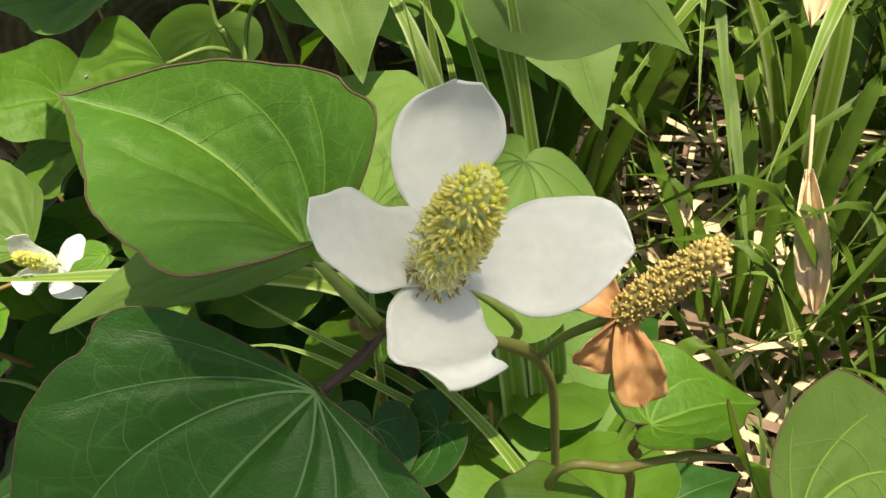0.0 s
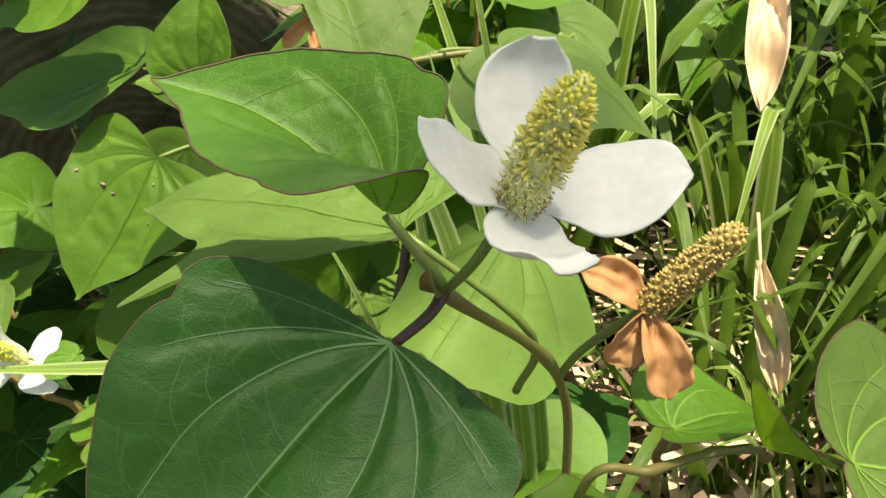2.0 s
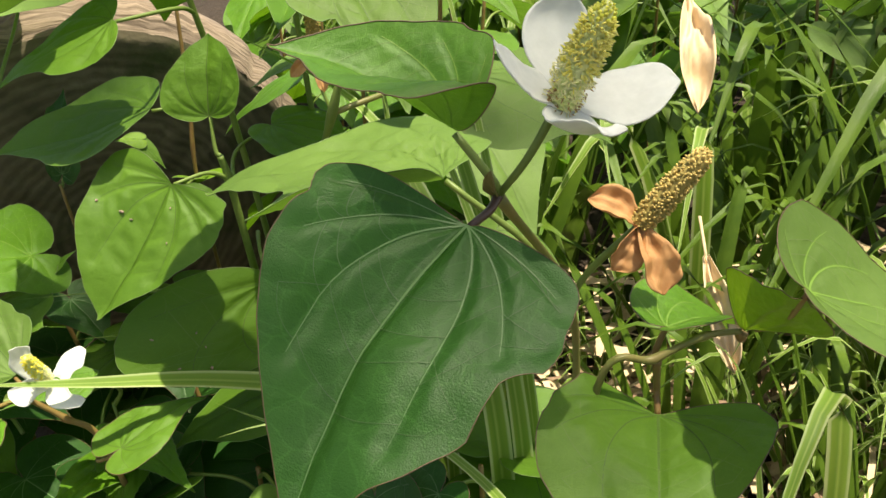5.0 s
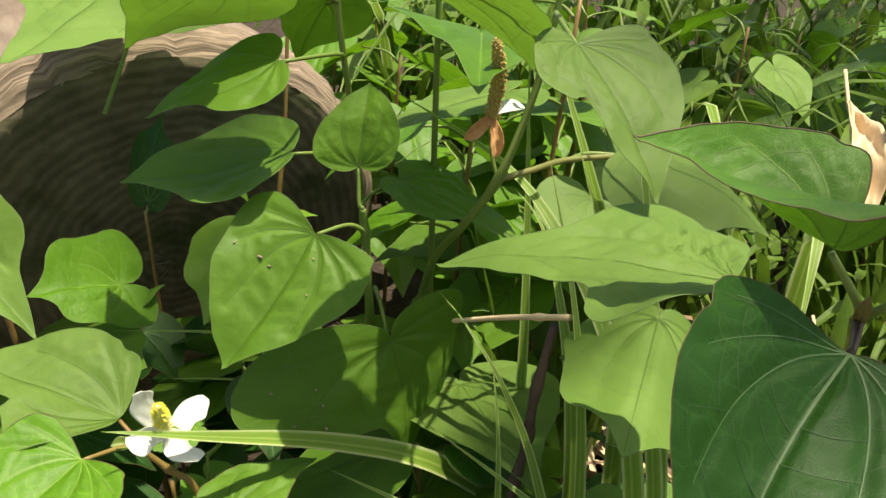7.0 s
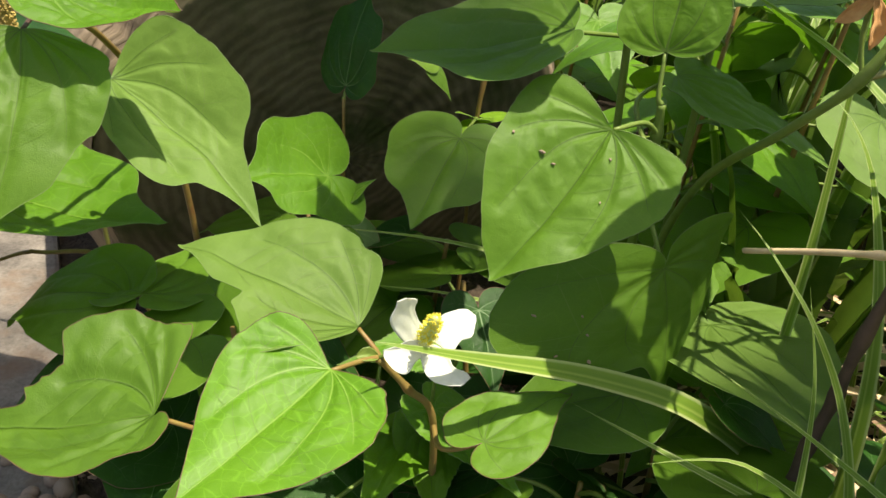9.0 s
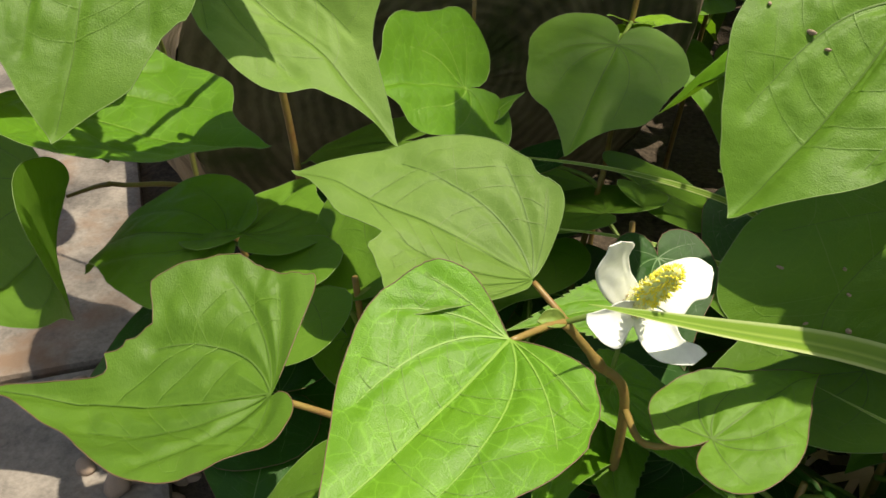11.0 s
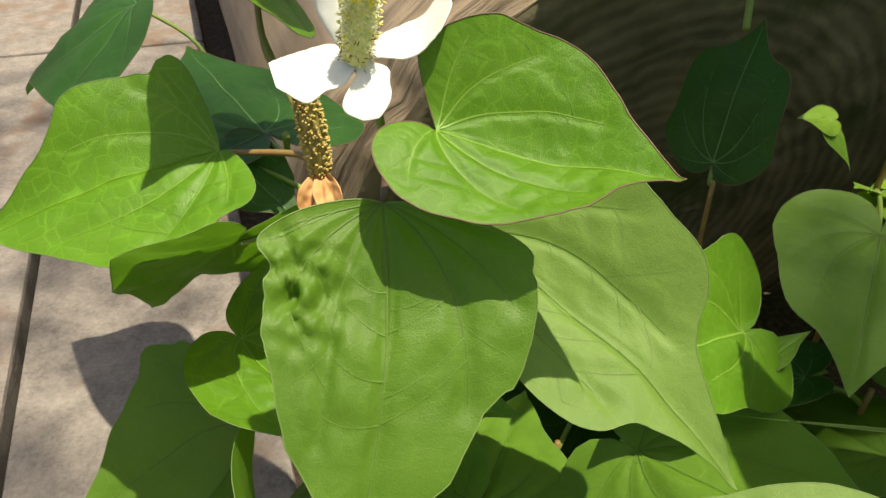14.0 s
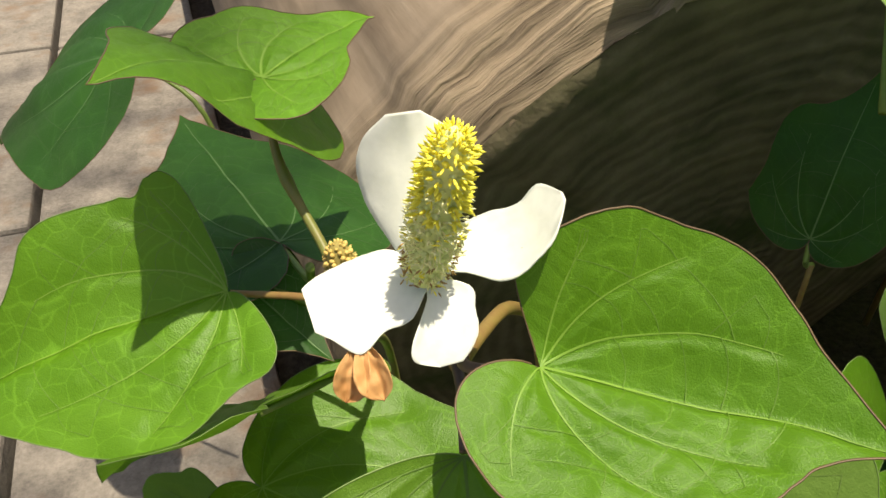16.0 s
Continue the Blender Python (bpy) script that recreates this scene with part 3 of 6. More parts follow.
def blob(shape, c, axis, length, width, slot, sides=5, rings=3):
    axis = Vector(axis).normalized()
    a = axis.cross(Vector((0.3, 0.5, 0.81))).normalized()
    b = axis.cross(a)
    verts, faces = [c - axis * length / 2], []
    for i in range(1, rings + 1):
        t = i / (rings + 1)
        r = width / 2 * math.sin(math.pi * t) ** 0.7
        for j in range(sides):
            w = 2 * math.pi * (j + 0.5 * i) / sides
            verts.append(c + axis * (t - 0.5) * length + r * (math.cos(w) * a + math.sin(w) * b))
    verts.append(c + axis * length / 2)
    last = len(verts) - 1
    for j in range(sides):
        k = (j + 1) % sides
        faces.append((0, 1 + k, 1 + j))
        for i in range(rings - 1):
            faces.append((1 + i * sides + j, 1 + i * sides + k, 1 + (i + 1) * sides + k, 1 + (i + 1) * sides + j))
        faces.append((last, 1 + (rings - 1) * sides + j, 1 + (rings - 1) * sides + k))
    shape.add(verts, faces, slot)


def spike(plant, base, tip, r, count, mats, seed, lower=0.35, name="flower_spike", label="", bend=(0, 0, 0), reach=1.0, crown=1.0, yellow=0.45):
    """A dense spike of tiny florets. mats: core, upper anthers, lower anthers, filaments, worn anthers, buds."""
    rnd = random.Random(seed)
    base, tip = Vector(base), Vector(tip)
    sh = Shape(plant.location)
    line = spline([base, base.lerp(tip, 0.5) + Vector(bend), tip], 24)
    axis = (tip - base).normalized()
    a = axis.cross(Vector((0.2, 0.9, 0.1))).normalized()
    b = axis.cross(a)

    def radius(t):
        return r * (0.80 + 0.35 * math.sin(math.pi * min(1, t * 0.9 + 0.12))) * (1 if t < 0.86 else math.sqrt(max(0.02, 1 - ((t - 0.86) / 0.145) ** 2)))

    vv, ff, sides = [], [], 12
    for i, c in enumerate(line):
        q = radius(i / 24) * 0.90
        for j in range(sides):
            w = 2 * math.pi * j / sides
            vv.append(c + q * (math.cos(w) * a + math.sin(w) * b))
    for i in range(24):
        for j in range(sides):
            k = (j + 1) % sides
            ff.append((i * sides + j, i * sides + k, (i + 1) * sides + k, (i + 1) * sides + j))
    ff.append(tuple(24 * sides + j for j in range(sides)))
    sh.add(vv, ff, 0)
    for i in range(count):
        t = (i + 0.5) / count
        w = i * 2.39996 + rnd.uniform(-0.25, 0.25)
        k = min(23, int(t * 24))
        c = line[k].lerp(line[k + 1], t * 24 - k)
        out = (math.cos(w) * a + math.sin(w) * b)
        q = radius(t)
        up = 0.25 + 1.6 * max(0.0, (t - 0.8) / 0.2)
        d = (out + axis * up * rnd.uniform(0.6, 1.4)).normalized()
        p = c + out * q * 0.7
        bud = t > 0.84 + rnd.uniform(-0.06, 0.06)
        blob(sh, p + d * q * (0.20 if bud else 0.14), d, q * (0.70 if bud else 0.62), q * (0.46 if bud else 0.44), 5 if bud else 0, 6, 3)
        if bud and crown <= 1.0:
            continue
        high = t > yellow + rnd.uniform(-0.12, 0.12)
        low = t < lower * rnd.uniform(0.2, 1.2)
        for s in range(3 if reach > 0.5 else 2):
            dd = (d + 0.6 * Vector((rnd.uniform(-1, 1), rnd.uniform(-1, 1), rnd.uniform(-1, 1)))).normalized()
            far = q * rnd.uniform(0.30, 0.50) * reach * (crown if t > 0.75 else 1.0)
            e = p + dd * far
            if high or reach <= 0.5:
                blob(sh, e + dd * q * 0.15, dd, q * rnd.uniform(0.62, 0.85) * (1.0 if reach > 0.5 else 0.7), q * 0.22, 1, 5, 2)
                continue
            blob(sh, e, dd, q * 0.60, q * 0.105, 3, 5, 2)
            curl = (dd + 1.5 * Vector((rnd.uniform(-1, 1), rnd.uniform(-1, 1), rnd.uniform(-1, 1)))).normalized()
            tip_slot = 4 if low and rnd.random() < 0.6 else 1 if rnd.random() < 0.25 else 2
            blob(sh, e + dd * q * 0.28 + curl * q * 0.16, curl, q * 0.48, q * 0.115, tip_slot, 5, 2)
    return part(name, sh.mesh("spike", mats), plant, label)


FRESH = [SPIKE_CORE, ANTHER, ANTHER_CREAM, ANTHER_CREAM, ANTHER_BROWN, SPIKE_BUD]
SUNNY = [SPIKE_CORE, ANTHER_BRIGHT, ANTHER_CREAM, ANTHER_CREAM, ANTHER_BROWN, ANTHER_BRIGHT]
SPENT = [DRY_CORE, DRY_SPIKE, ANTHER_BROWN, DRY_CORE, DRY_SPIKE, DRY_SPIKE]


def bract(owner, origin, base, tip, up, width, cup=0.12, hook=0.0, mat=None, name="bract", seed=0, notch=0.0, wrinkle=0.01, sharp=0.6, label="", slant=0.0, arch=0.10):
    """A petal-like bract from base to tip, facing up, with rounded edges and a little thickness.
    width: its full width, or the half widths of its left and right side at five stations."""
    if isinstance(width, tuple):
        left, right = width
    else:
        half = [width / 2 * (0.24 + 0.76 * math.sin(math.pi / 2 * min(1, t / 0.6))) * (max(0.0, 1 - (max(0.0, t - 0.6) / 0.4) ** 2.2) ** sharp if t > 0.6 else 1) for t in BRACT_AT[1:]]
        left = right = tuple(half)
    place = bract_form(base, tip, up, left, right, cup, arch, hook, slant, notch, wrinkle, seed)
    sh = Shape(origin)
    rows, cols = 26, 16
    top, bottom = [], []
    for i in range(rows + 1):
        t = 1 - (1 - i / rows) ** 1.25
        for j in range(cols + 1):
            p, n = place(-1 + 2 * j / cols, t)
            top.append(p + n * 0.00012)
            bottom.append(p - n * 0.00012)
    m = cols + 1
    ff, bf = [], []
    for i in range(rows):
        for j in range(cols):
            p = i * m + j
            ff.append((p, p + 1, p + m + 1, p + m))
            bf.append((p, p + m, p + m + 1, p + 1))
    k = len(top)
    border = [j for j in range(m)] + [i * m + cols for i in range(1, rows + 1)] + [rows * m + j for j in range(cols - 1, -1, -1)] + [i * m for i in range(rows - 1, 0, -1)]
    side = [(border[i], border[i] + k, border[(i + 1) % len(border)] + k, border[(i + 1) % len(border)]) for i in range(len(border))]
    sh.add(top + bottom, ff + [tuple(q + k for q in f) for f in bf] + side, 0)
    return part(name, sh.mesh("bract", [mat or BRACT]), owner, label)


def blade_mesh(pts, width, origin=(0, 0, 0), fold=0.35, n=22, facing=(0, 0, 1), mat=None, taper=3.2):
    """A long arching grass blade, keeled along its middle, tapering to its tip."""
    line = spline(pts, n)
    sh = Shape(origin)
    verts, uvs, faces = [], [], []
    face = Vector(facing)
    for i, c in enumerate(line):
        d = (line[min(i + 1, n)] - line[max(i - 1, 0)]).normalized()
        a = d.cross(face)
        a = a.normalized() if a.length > 1e-4 else Vector((1, 0, 0))
        b = a.cross(d)
        t = i / n
        w = width / 2 * (0.55 + 0.45 * math.sin(math.pi * min(1, t * 0.9 + 0.15))) * max(0.02, 1 - t ** taper)
        for j in range(5):
            s = -1 + j / 2
            verts.append(c + a * (s * w) + b * (abs(s) * w * fold + 0.0001 * (s == 0)))
            uvs.append((j / 4, t * 6))
    for i in range(n):
        for j in range(4):
            p = i * 5 + j
            faces.append((p, p + 1, p + 6, p + 5))
    sh.add(verts, faces, 0, uvs)
    return sh.mesh("grass_blade", [mat or GRASS])


# ---- ground, paving, log ----
GROUND = 0.030
U_AX, V_AX = Vector((0.966, 0.259, 0)), Vector((-0.259, 0.966, 0))


def ground_sheet():
    """Dark soil that reaches the horizon, finely lumped near the plants."""
    xs = np.concatenate([-np.geomspace(40, 0.9, 10), np.linspace(-0.6, 1.4, 101), np.geomspace(1.7, 40, 10)])
    ys = np.concatenate([-np.geomspace(40, 0.3, 10), np.linspace(0.0, 2.0, 101), np.geomspace(2.3, 60, 10)])
    verts, faces = [], []
    for y in ys:
        for x in xs:
            p = Vector((x * 22, y * 22, 0))
            z = 0.006 * noise.noise(p) + 0.004 * noise.noise(p * 3)
            u = Vector((x, y, 0)).dot(U_AX)
            if u > 0.46:
                z += 0.012 * min(1, (u - 0.46) / 0.1)
            verts.append((x, y, GROUND - 0.008 + z - (0.02 if u < 0.40 else 0)))
    m = len(xs)
    for i in range(len(ys) - 1):
        for j in range(m - 1):
            p = i * m + j
            faces.append((p, p + 1, p + m + 1, p + m))
    return tagged(new("ground", mesh_of("ground", verts, faces, [SOIL])), "dark damp crumbly garden soil under the plants", "soil", kind="structure")


ground_sheet()


def bevelled_box(size, bevel):
    bm = bmesh.new()
    bmesh.ops.create_cube(bm, size=1)
    bmesh.ops.scale(bm, vec=size, verts=bm.verts)
    bmesh.ops.bevel(bm, geom=bm.edges[:], offset=bevel, segments=2, profile=0.6, affect="EDGES")
    me = bpy.data.meshes.new("slab")
    bm.to_mesh(me)
    bm.free()
    me.materials.append(CONCRETE)
    return me


pavement = thing("pavement", (0.0725, 0.909, GROUND), "weathered grey-beige concrete paving slabs with dirty joints", "paving", kind="structure")
SLAB_W, SLAB_D = 0.30, 0.30
slab_full = bevelled_box((SLAB_W - 0.005, SLAB_D - 0.005, 0.04), 0.003)
slab_narrow = bevelled_box((0.125, SLAB_D - 0.005, 0.04), 0.003)
TURN = math.atan2(U_AX.y, U_AX.x)
for i in range(-8, 1):
    for j in range(-5, 12):
        narrow = i == 0
        u = 0.0625 + 0.0025 if narrow else (i + 0.5) * SLAB_W
        spot = U_AX * u + V_AX * ((j + 0.5) * SLAB_D) + Vector((0, 0, -0.018 + 0.001 * ((i * 7 + j * 3) % 3 - 1)))
        ob = part("slab", slab_narrow if narrow else slab_full, pavement)
        ob.location = spot
        ob.rotation_euler = (0, 0, TURN)


def make_log(end, radius, length, seed):
    """A weathered log lying along the bed's edge: ribbed, checked side and a ringed sawn end."""
    ob = thing("log", end, "weathered grey-brown log with a ringed cracked sawn end", "log")
    ob.rotation_euler = (0, 0, TURN)
    rnd = random.Random(seed)
    sides = 128
    sh = Shape()
    verts, faces = [], []
    cracks = [rnd.uniform(0, 2 * math.pi) for _ in range(9)] + [1.95, 1.72]
    stations = [0.0013 * i for i in range(34)] + [0.047, 0.055]
    stations += [0.055 + (length - 0.055) * ((i + 1) / 24) ** 1.3 for i in range(24)]
    rows = len(stations) - 1
    for i, y in enumerate(stations):
        for j in range(sides):
            w = 2 * math.pi * j / sides
            r = radius * (1 + 0.018 * noise.noise(Vector((math.cos(w) * 2, math.sin(w) * 2, y * 4))))
            r += 0.0012 * noise.noise(Vector((math.cos(w) * 22, math.sin(w) * 22, y * 9)))
            for c in cracks:
                d = abs((w - c - 0.05 * math.sin(y * 9 + c) + math.pi) % (2 * math.pi) - math.pi)
                r -= 0.003 * math.exp(-(d / 0.022) ** 2)
            worn = max(0.0, 1 - y / 0.036)
            r -= 0.016 * worn ** 2 + 0.0050 * min(1, worn * 1.6) * abs(noise.noise(Vector((w * 0.8, y * 190 + 0.5 * math.sin(w * 3), 2)))) + 0.0016 * min(1, worn * 2) * noise.noise(Vector((w * 16, y * 160, 8))) + 0.0025 * worn * noise.noise(Vector((w * 9, y * 30, 5)))
            verts.append((r * math.cos(w), y + 0.26 * (radius - r * math.sin(w)) * max(0.0, 1 - y / 0.6), r * math.sin(w)))
    for i in range(rows):
        for j in range(sides):
            k = (j + 1) % sides
            faces.append((i * sides + j, (i + 1) * sides + j, (i + 1) * sides + k, i * sides + k))
    faces.append(tuple(rows * sides + j for j in range(sides)))
    sh.add(verts, faces)
    part("trunk", sh.mesh("log_side", [LOG]), ob)
    sh = Shape()
    verts, faces = [(0, 0.26 * radius - 0.001, 0)], []
    for i in range(1, 33):
        for j in range(sides):
            w = 2 * math.pi * j / sides
            edge = radius * (1 + 0.018 * noise.noise(Vector((math.cos(w) * 2, math.sin(w) * 2, 0)))) - 0.0165
            r = edge * i / 32
            y = 0.0014 * abs(noise.noise(Vector((w * 0.9, i * 0.83, 1)))) + 0.0012 * noise.noise(Vector((w * 9, i * 0.5, 3))) - 0.002 + 0.0022 * (i == 32)
            for c in cracks[:6]:
                d = abs((w - c + math.pi) % (2 * math.pi) - math.pi) * r
                y += 0.0015 * math.exp(-(d / 0.003) ** 2) * min(1, i / 16)
            verts.append((r * math.cos(w), y + 0.26 * (radius - r * math.sin(w)), r * math.sin(w)))
    for j in range(sides):
        k = (j + 1) % sides
        faces.append((0, 1 + j, 1 + k))
        for i in range(31):
            p, q = 1 + i * sides, 1 + (i + 1) * sides
            faces.append((p + j, q + j, q + k, p + k))
    sh.add(verts, faces)
    part("sawn_end", sh.mesh("log_end", [LOG_END]), ob, "ringed grey-brown sawn end")
    return ob


LOG_AT = U_AX * 0.581 + V_AX * 0.834 + Vector((0, 0, 0.150))
make_log(LOG_AT, 0.138, 1.1, 4)

# ---- the tall flowering plant in front ----
front = thing("flowering_herb", (0.478, 0.665, GROUND), "tall heart-leaved herb with one white four-bracted flower and a withered one", "plant", "heart-leaved herbs")
J = (0.4543, 0.6377, 0.2952)
J2 = (0.4762, 0.6566, 0.2598)
stem(front, [(0.478, 0.665, GROUND - 0.01), (0.482, 0.668, 0.12), (0.481, 0.662, 0.22), J2, J], 0.0010, 0.0008, STEM_OLIVE, (0.8, 1.0), "reddish green jointed stem", 40)
leaf(front, (0.4482, 0.6403, 0.3066), (0.4234, 0.6568, 0.3211), (0.0177, 52), (0.0206, 55), J, "deep_red", STEM_GREEN, "broad bright green leaf with a reddish edge", rings=32, spokes=150, wave=0.02, rim=0.00012, vein_w=0.00042, bow=-0.034, droop=(0.33, 0.06), twist=34, flare=35, sweep=0.118, tipdrop=0.48, shape=((1.16, 1.28, 1.52, 1.82, 0.80, 0.43), (1.06, 0.94, 0.85, 0.83, 0.39, 0.31)), span=(144, 134))
# Dark green blade whose colour also holds some of the shade on it.
leaf(front, (0.4467, 0.6304, 0.2945), (0.4119, 0.6048, 0.2672), (0.0219, -8), (0.0311, 57), J, "dark", STEM_PURPLE, "large dark green leaf with pale veins, shade in its colour", rings=34, spokes=160, wave=0.03, rim=0.00007, bite=((-46, 10, 0.11),), vein_w=0.00045, bow=0.046, droop=(0.13, 0.22), twist=-7, flare=-12, sweep=0.050, tipdrop=0.07, shape=((1.23, 1.27, 1.15, 1.07, 1.06, 0.48), (1.03, 0.98, 0.82, 0.91, 0.92, 0.36)), span=(103, 102))
leaf(front, (0.4525, 0.6642, 0.2885), (0.4061, 0.7012, 0.2807), (0.0362, 12), (0.0307, 2), (0.474, 0.675, 0.24), "pale", STEM_GREEN, "pale green drooping leaf", rings=26, spokes=120, crinkle=(0.25, 0.18, 0.16, 0.06), vein_w=0.0003, bow=0.038, droop=(0.05, 0.06), twist=34, flare=8, sweep=-0.016, tipdrop=0.33, shape=((0.91, 0.80, 1.17, 1.08, 1.25, 1.48), (0.89, 1.02, 1.30, 1.16, 1.32, 1.49)), span=(120, 102))
stem(front, [J, (0.4572, 0.6324, 0.3029), (0.4605, 0.6300, 0.3105)], 0.0006, 0.0007, STEM_GREEN, (), "green flower stalk", 12, "flower_stalk")
F1 = Vector((0.4610, 0.6290, 0.3118))
flower = spike(front, F1, (0.4662, 0.6249, 0.3266), 0.0019, 280, FRESH, 5, 0.25, label="yellow-green spike of tiny florets")
bract(flower, front.location, F1, (0.4794, 0.6270, 0.3139), (0.37, -0.40, 0.84), ((0.0032, 0.0068, 0.0066, 0.0046, 0.0002), (0.0016, 0.0043, 0.0046, 0.0031, 0.0002)), cup=0.04, arch=-0.14, hook=-0.17, slant=-0.52, seed=1)
bract(flower, front.location, F1, (0.4660, 0.6409, 0.3244), (-0.07, -0.87, 0.48), ((0.0011, 0.0047, 0.0056, 0.0042, 0.0006), (0.0035, 0.0023, 0.0048, 0.0043, 0.0019)), cup=0.19, arch=-0.14, hook=0.45, slant=-0.03, seed=2)
bract(flower, front.location, F1, (0.4509, 0.6286, 0.3211), (0.21, -0.30, 0.93), ((0.0021, 0.0039, 0.0032, 0.0026, 0.0007), (0.0058, 0.0049, 0.0052, 0.0032, 0.0019)), cup=0.08, arch=-0.06, hook=0.18, slant=0.18, seed=3)
bract(flower, front.location, F1, (0.4631, 0.6169, 0.3131), (0.28, -0.17, 0.94), ((0.0036, 0.0039, 0.0040, 0.0025, 0.0038), (0.0045, 0.0055, 0.0059, 0.0034, 0.0018)), cup=0.15, arch=-0.24, hook=-0.90, slant=0.38, seed=4)
B1 = Vector((0.4865, 0.6480, 0.2790))
stem(front, [J2, (0.480, 0.654, 0.268), B1], 0.0007, 0.0008, STEM_GREEN, (), "", 10, "flower_stalk")
withered = spike(front, B1, (0.4981, 0.6449, 0.2937), 0.0022, 210, SPENT, 8, 0.5, "withered_spike", "dry yellow-brown spike gone to seed", reach=0.4)
bract(withered, front.location, B1, (0.4778, 0.6527, 0.2842), (0, -0.5, 0.8), 0.0068, 0.45, 0.0, DRY_BRACT, "dry_bract", 5, wrinkle=0.09, sharp=0.4)
bract(withered, front.location, B1, (0.4800, 0.6460, 0.2715), (0, -0.9, 0.3), 0.0064, 0.45, 0.0, DRY_BRACT, "dry_bract", 6, wrinkle=0.09, sharp=0.4)
bract(withered, front.location, B1, (0.4880, 0.6400, 0.2675), (0, -0.9, 0.2), 0.0072, 0.45, 0.0, DRY_BRACT, "dry_bract", 7, wrinkle=0.09, sharp=0.4)

# ---- its low neighbour with reddish stems ----
low = thing("heart_leaved_herb", (0.475, 0.65, GROUND), "low heart-leaved herb with reddish creeping stem", "plant", "heart-leaved herbs")
stem(low, [(0.475, 0.65, GROUND - 0.01), (0.474, 0.648, 0.18), (0.4750, 0.6400, 0.2495), (0.4860, 0.6380, 0.2545), (0.4948, 0.6358, 0.2590), (0.5015, 0.6334, 0.2602)], 0.0009, 0.0006, STEM_OLIVE, (0.6, 0.8), "reddish stem", 40)
leaf(low, (0.4963, 0.6126, 0.2815), (0.5282, 0.6135, 0.2679), (0.0194, 45), (0.0165, -8), (0.5087, 0.6380, 0.2560), "pale_red", STEM_RED, via=(0.5060, 0.6280, 0.2640), thick=0.0007, rings=14, spokes=70, bow=-0.009, lobe=0.51, taper=1.00, droop=0.08, mid=0.00, sho=0.01)
leaf(low, (0.5021, 0.6329, 0.2605), (0.4930, 0.6103, 0.2828), (0.0140, -15), (0.0125, 72), (0.5012, 0.6338, 0.2600), "young_red", STEM_RED, "bright yellow-green folded young leaf with a red edge", rings=20, spokes=90, bow=0.02, droop=(0.02, 0.05), span=(76, 84), lobe=0.7, bite=((0, 5, 0.10),))
leaf(low, (0.4872, 0.6369, 0.2410), (0.4693, 0.6041, 0.2345), (0.0217, 15), (0.0218, 24), (0.4865, 0.6380, 0.2540), "green_red", STEM_RED, rings=22, spokes=100, bow=0.095, droop=(0.08, 0.10), twist=-14, flare=28, sweep=0.009, tipdrop=0.00, shape=((1.05, 1.07, 1.01, 1.13, 1.25, 1.69), (1.18, 1.36, 1.15, 1.16, 1.23, 1.69)), span=(103, 103))
leaf(low, (0.4913, 0.6428, 0.2577), (0.5126, 0.6489, 0.2489), (0.0126, 27), (0.0103, 32), (0.4900, 0.6430, 0.2490), "bright_red", STEM_RED, rings=12, spokes=50, bow=0.091, lobe=0.88, taper=1.00, droop=0.05, mid=-0.01, sho=-0.00)

# ---- plant with a spent spike behind ----
spent = thing("heart_leaved_herb", (0.455, 0.80, GROUND), "heart-leaved herb with pale leaves and a spent spike", "plant", "heart-leaved herbs")
N2 = (0.4462, 0.7718, 0.2707)
stem(spent, [(0.436, 0.842, GROUND - 0.01), (0.438, 0.836, 0.16), (0.4401, 0.8217, 0.2156), (0.4427, 0.7891, 0.2496), N2, (0.4527, 0.7701, 0.2911), (0.4564, 0.7694, 0.3070), (0.4585, 0.7685, 0.3233), (0.4606, 0.7686, 0.3450)], 0.0016, 0.0009, STEM_GREEN, (0.5, 0.76), "", 48)
stem(spent, [N2, (0.4590, 0.7745, 0.2728), (0.4734, 0.7796, 0.2739), (0.4973, 0.7797, 0.2745)], 0.0010, 0.0010, STEM_OLIVE, (), "", 16, "side_stem")
leaf(spent, (0.4973, 0.7797, 0.2745), (0.5342, 0.7480, 0.2539), (0.0305, -2), (0.0324, -17), (0.4734, 0.7796, 0.2739), "pale", STEM_GREEN, rings=22, spokes=100, bow=0.075, droop=(0.13, 0.12), twist=0, flare=14, sweep=-0.055, tipdrop=0.03, shape=((0.87, 0.98, 1.00, 0.76, 0.49, 0.36), (1.06, 1.15, 1.03, 0.77, 0.49, 0.35)), span=(154, 172))
leaf(spent, (0.4469, 0.7295, 0.3201), (0.4538, 0.6948, 0.2922), (0.0234, 18), (0.0167, 7), (0.4615, 0.768, 0.318), "pale", STEM_GREEN, rings=22, spokes=100, bite=((28, 10, 0.2),), bow=0.068, droop=(0.09, 0.10), twist=-0, flare=10, sweep=0.007, tipdrop=0.07, shape=((1.07, 1.04, 0.81, 0.82, 0.94, 0.84), (1.02, 0.97, 1.07, 0.88, 0.72, 0.73)), span=(111, 136))
stem(spent, [N2, (0.4440, 0.7740, 0.2800), (0.4435, 0.7747, 0.2907)], 0.0006, 0.0007, STEM_GREEN, (), "", 10, "flower_stalk")
W2 = (0.4435, 0.7747, 0.2907)
w2 = spike(spent, W2, (0.4401, 0.7668, 0.3150), 0.0019, 160, SPENT, 12, 0.5, "withered_spike", "dry curved spike", bend=(0.0016, 0, 0), reach=0.4)
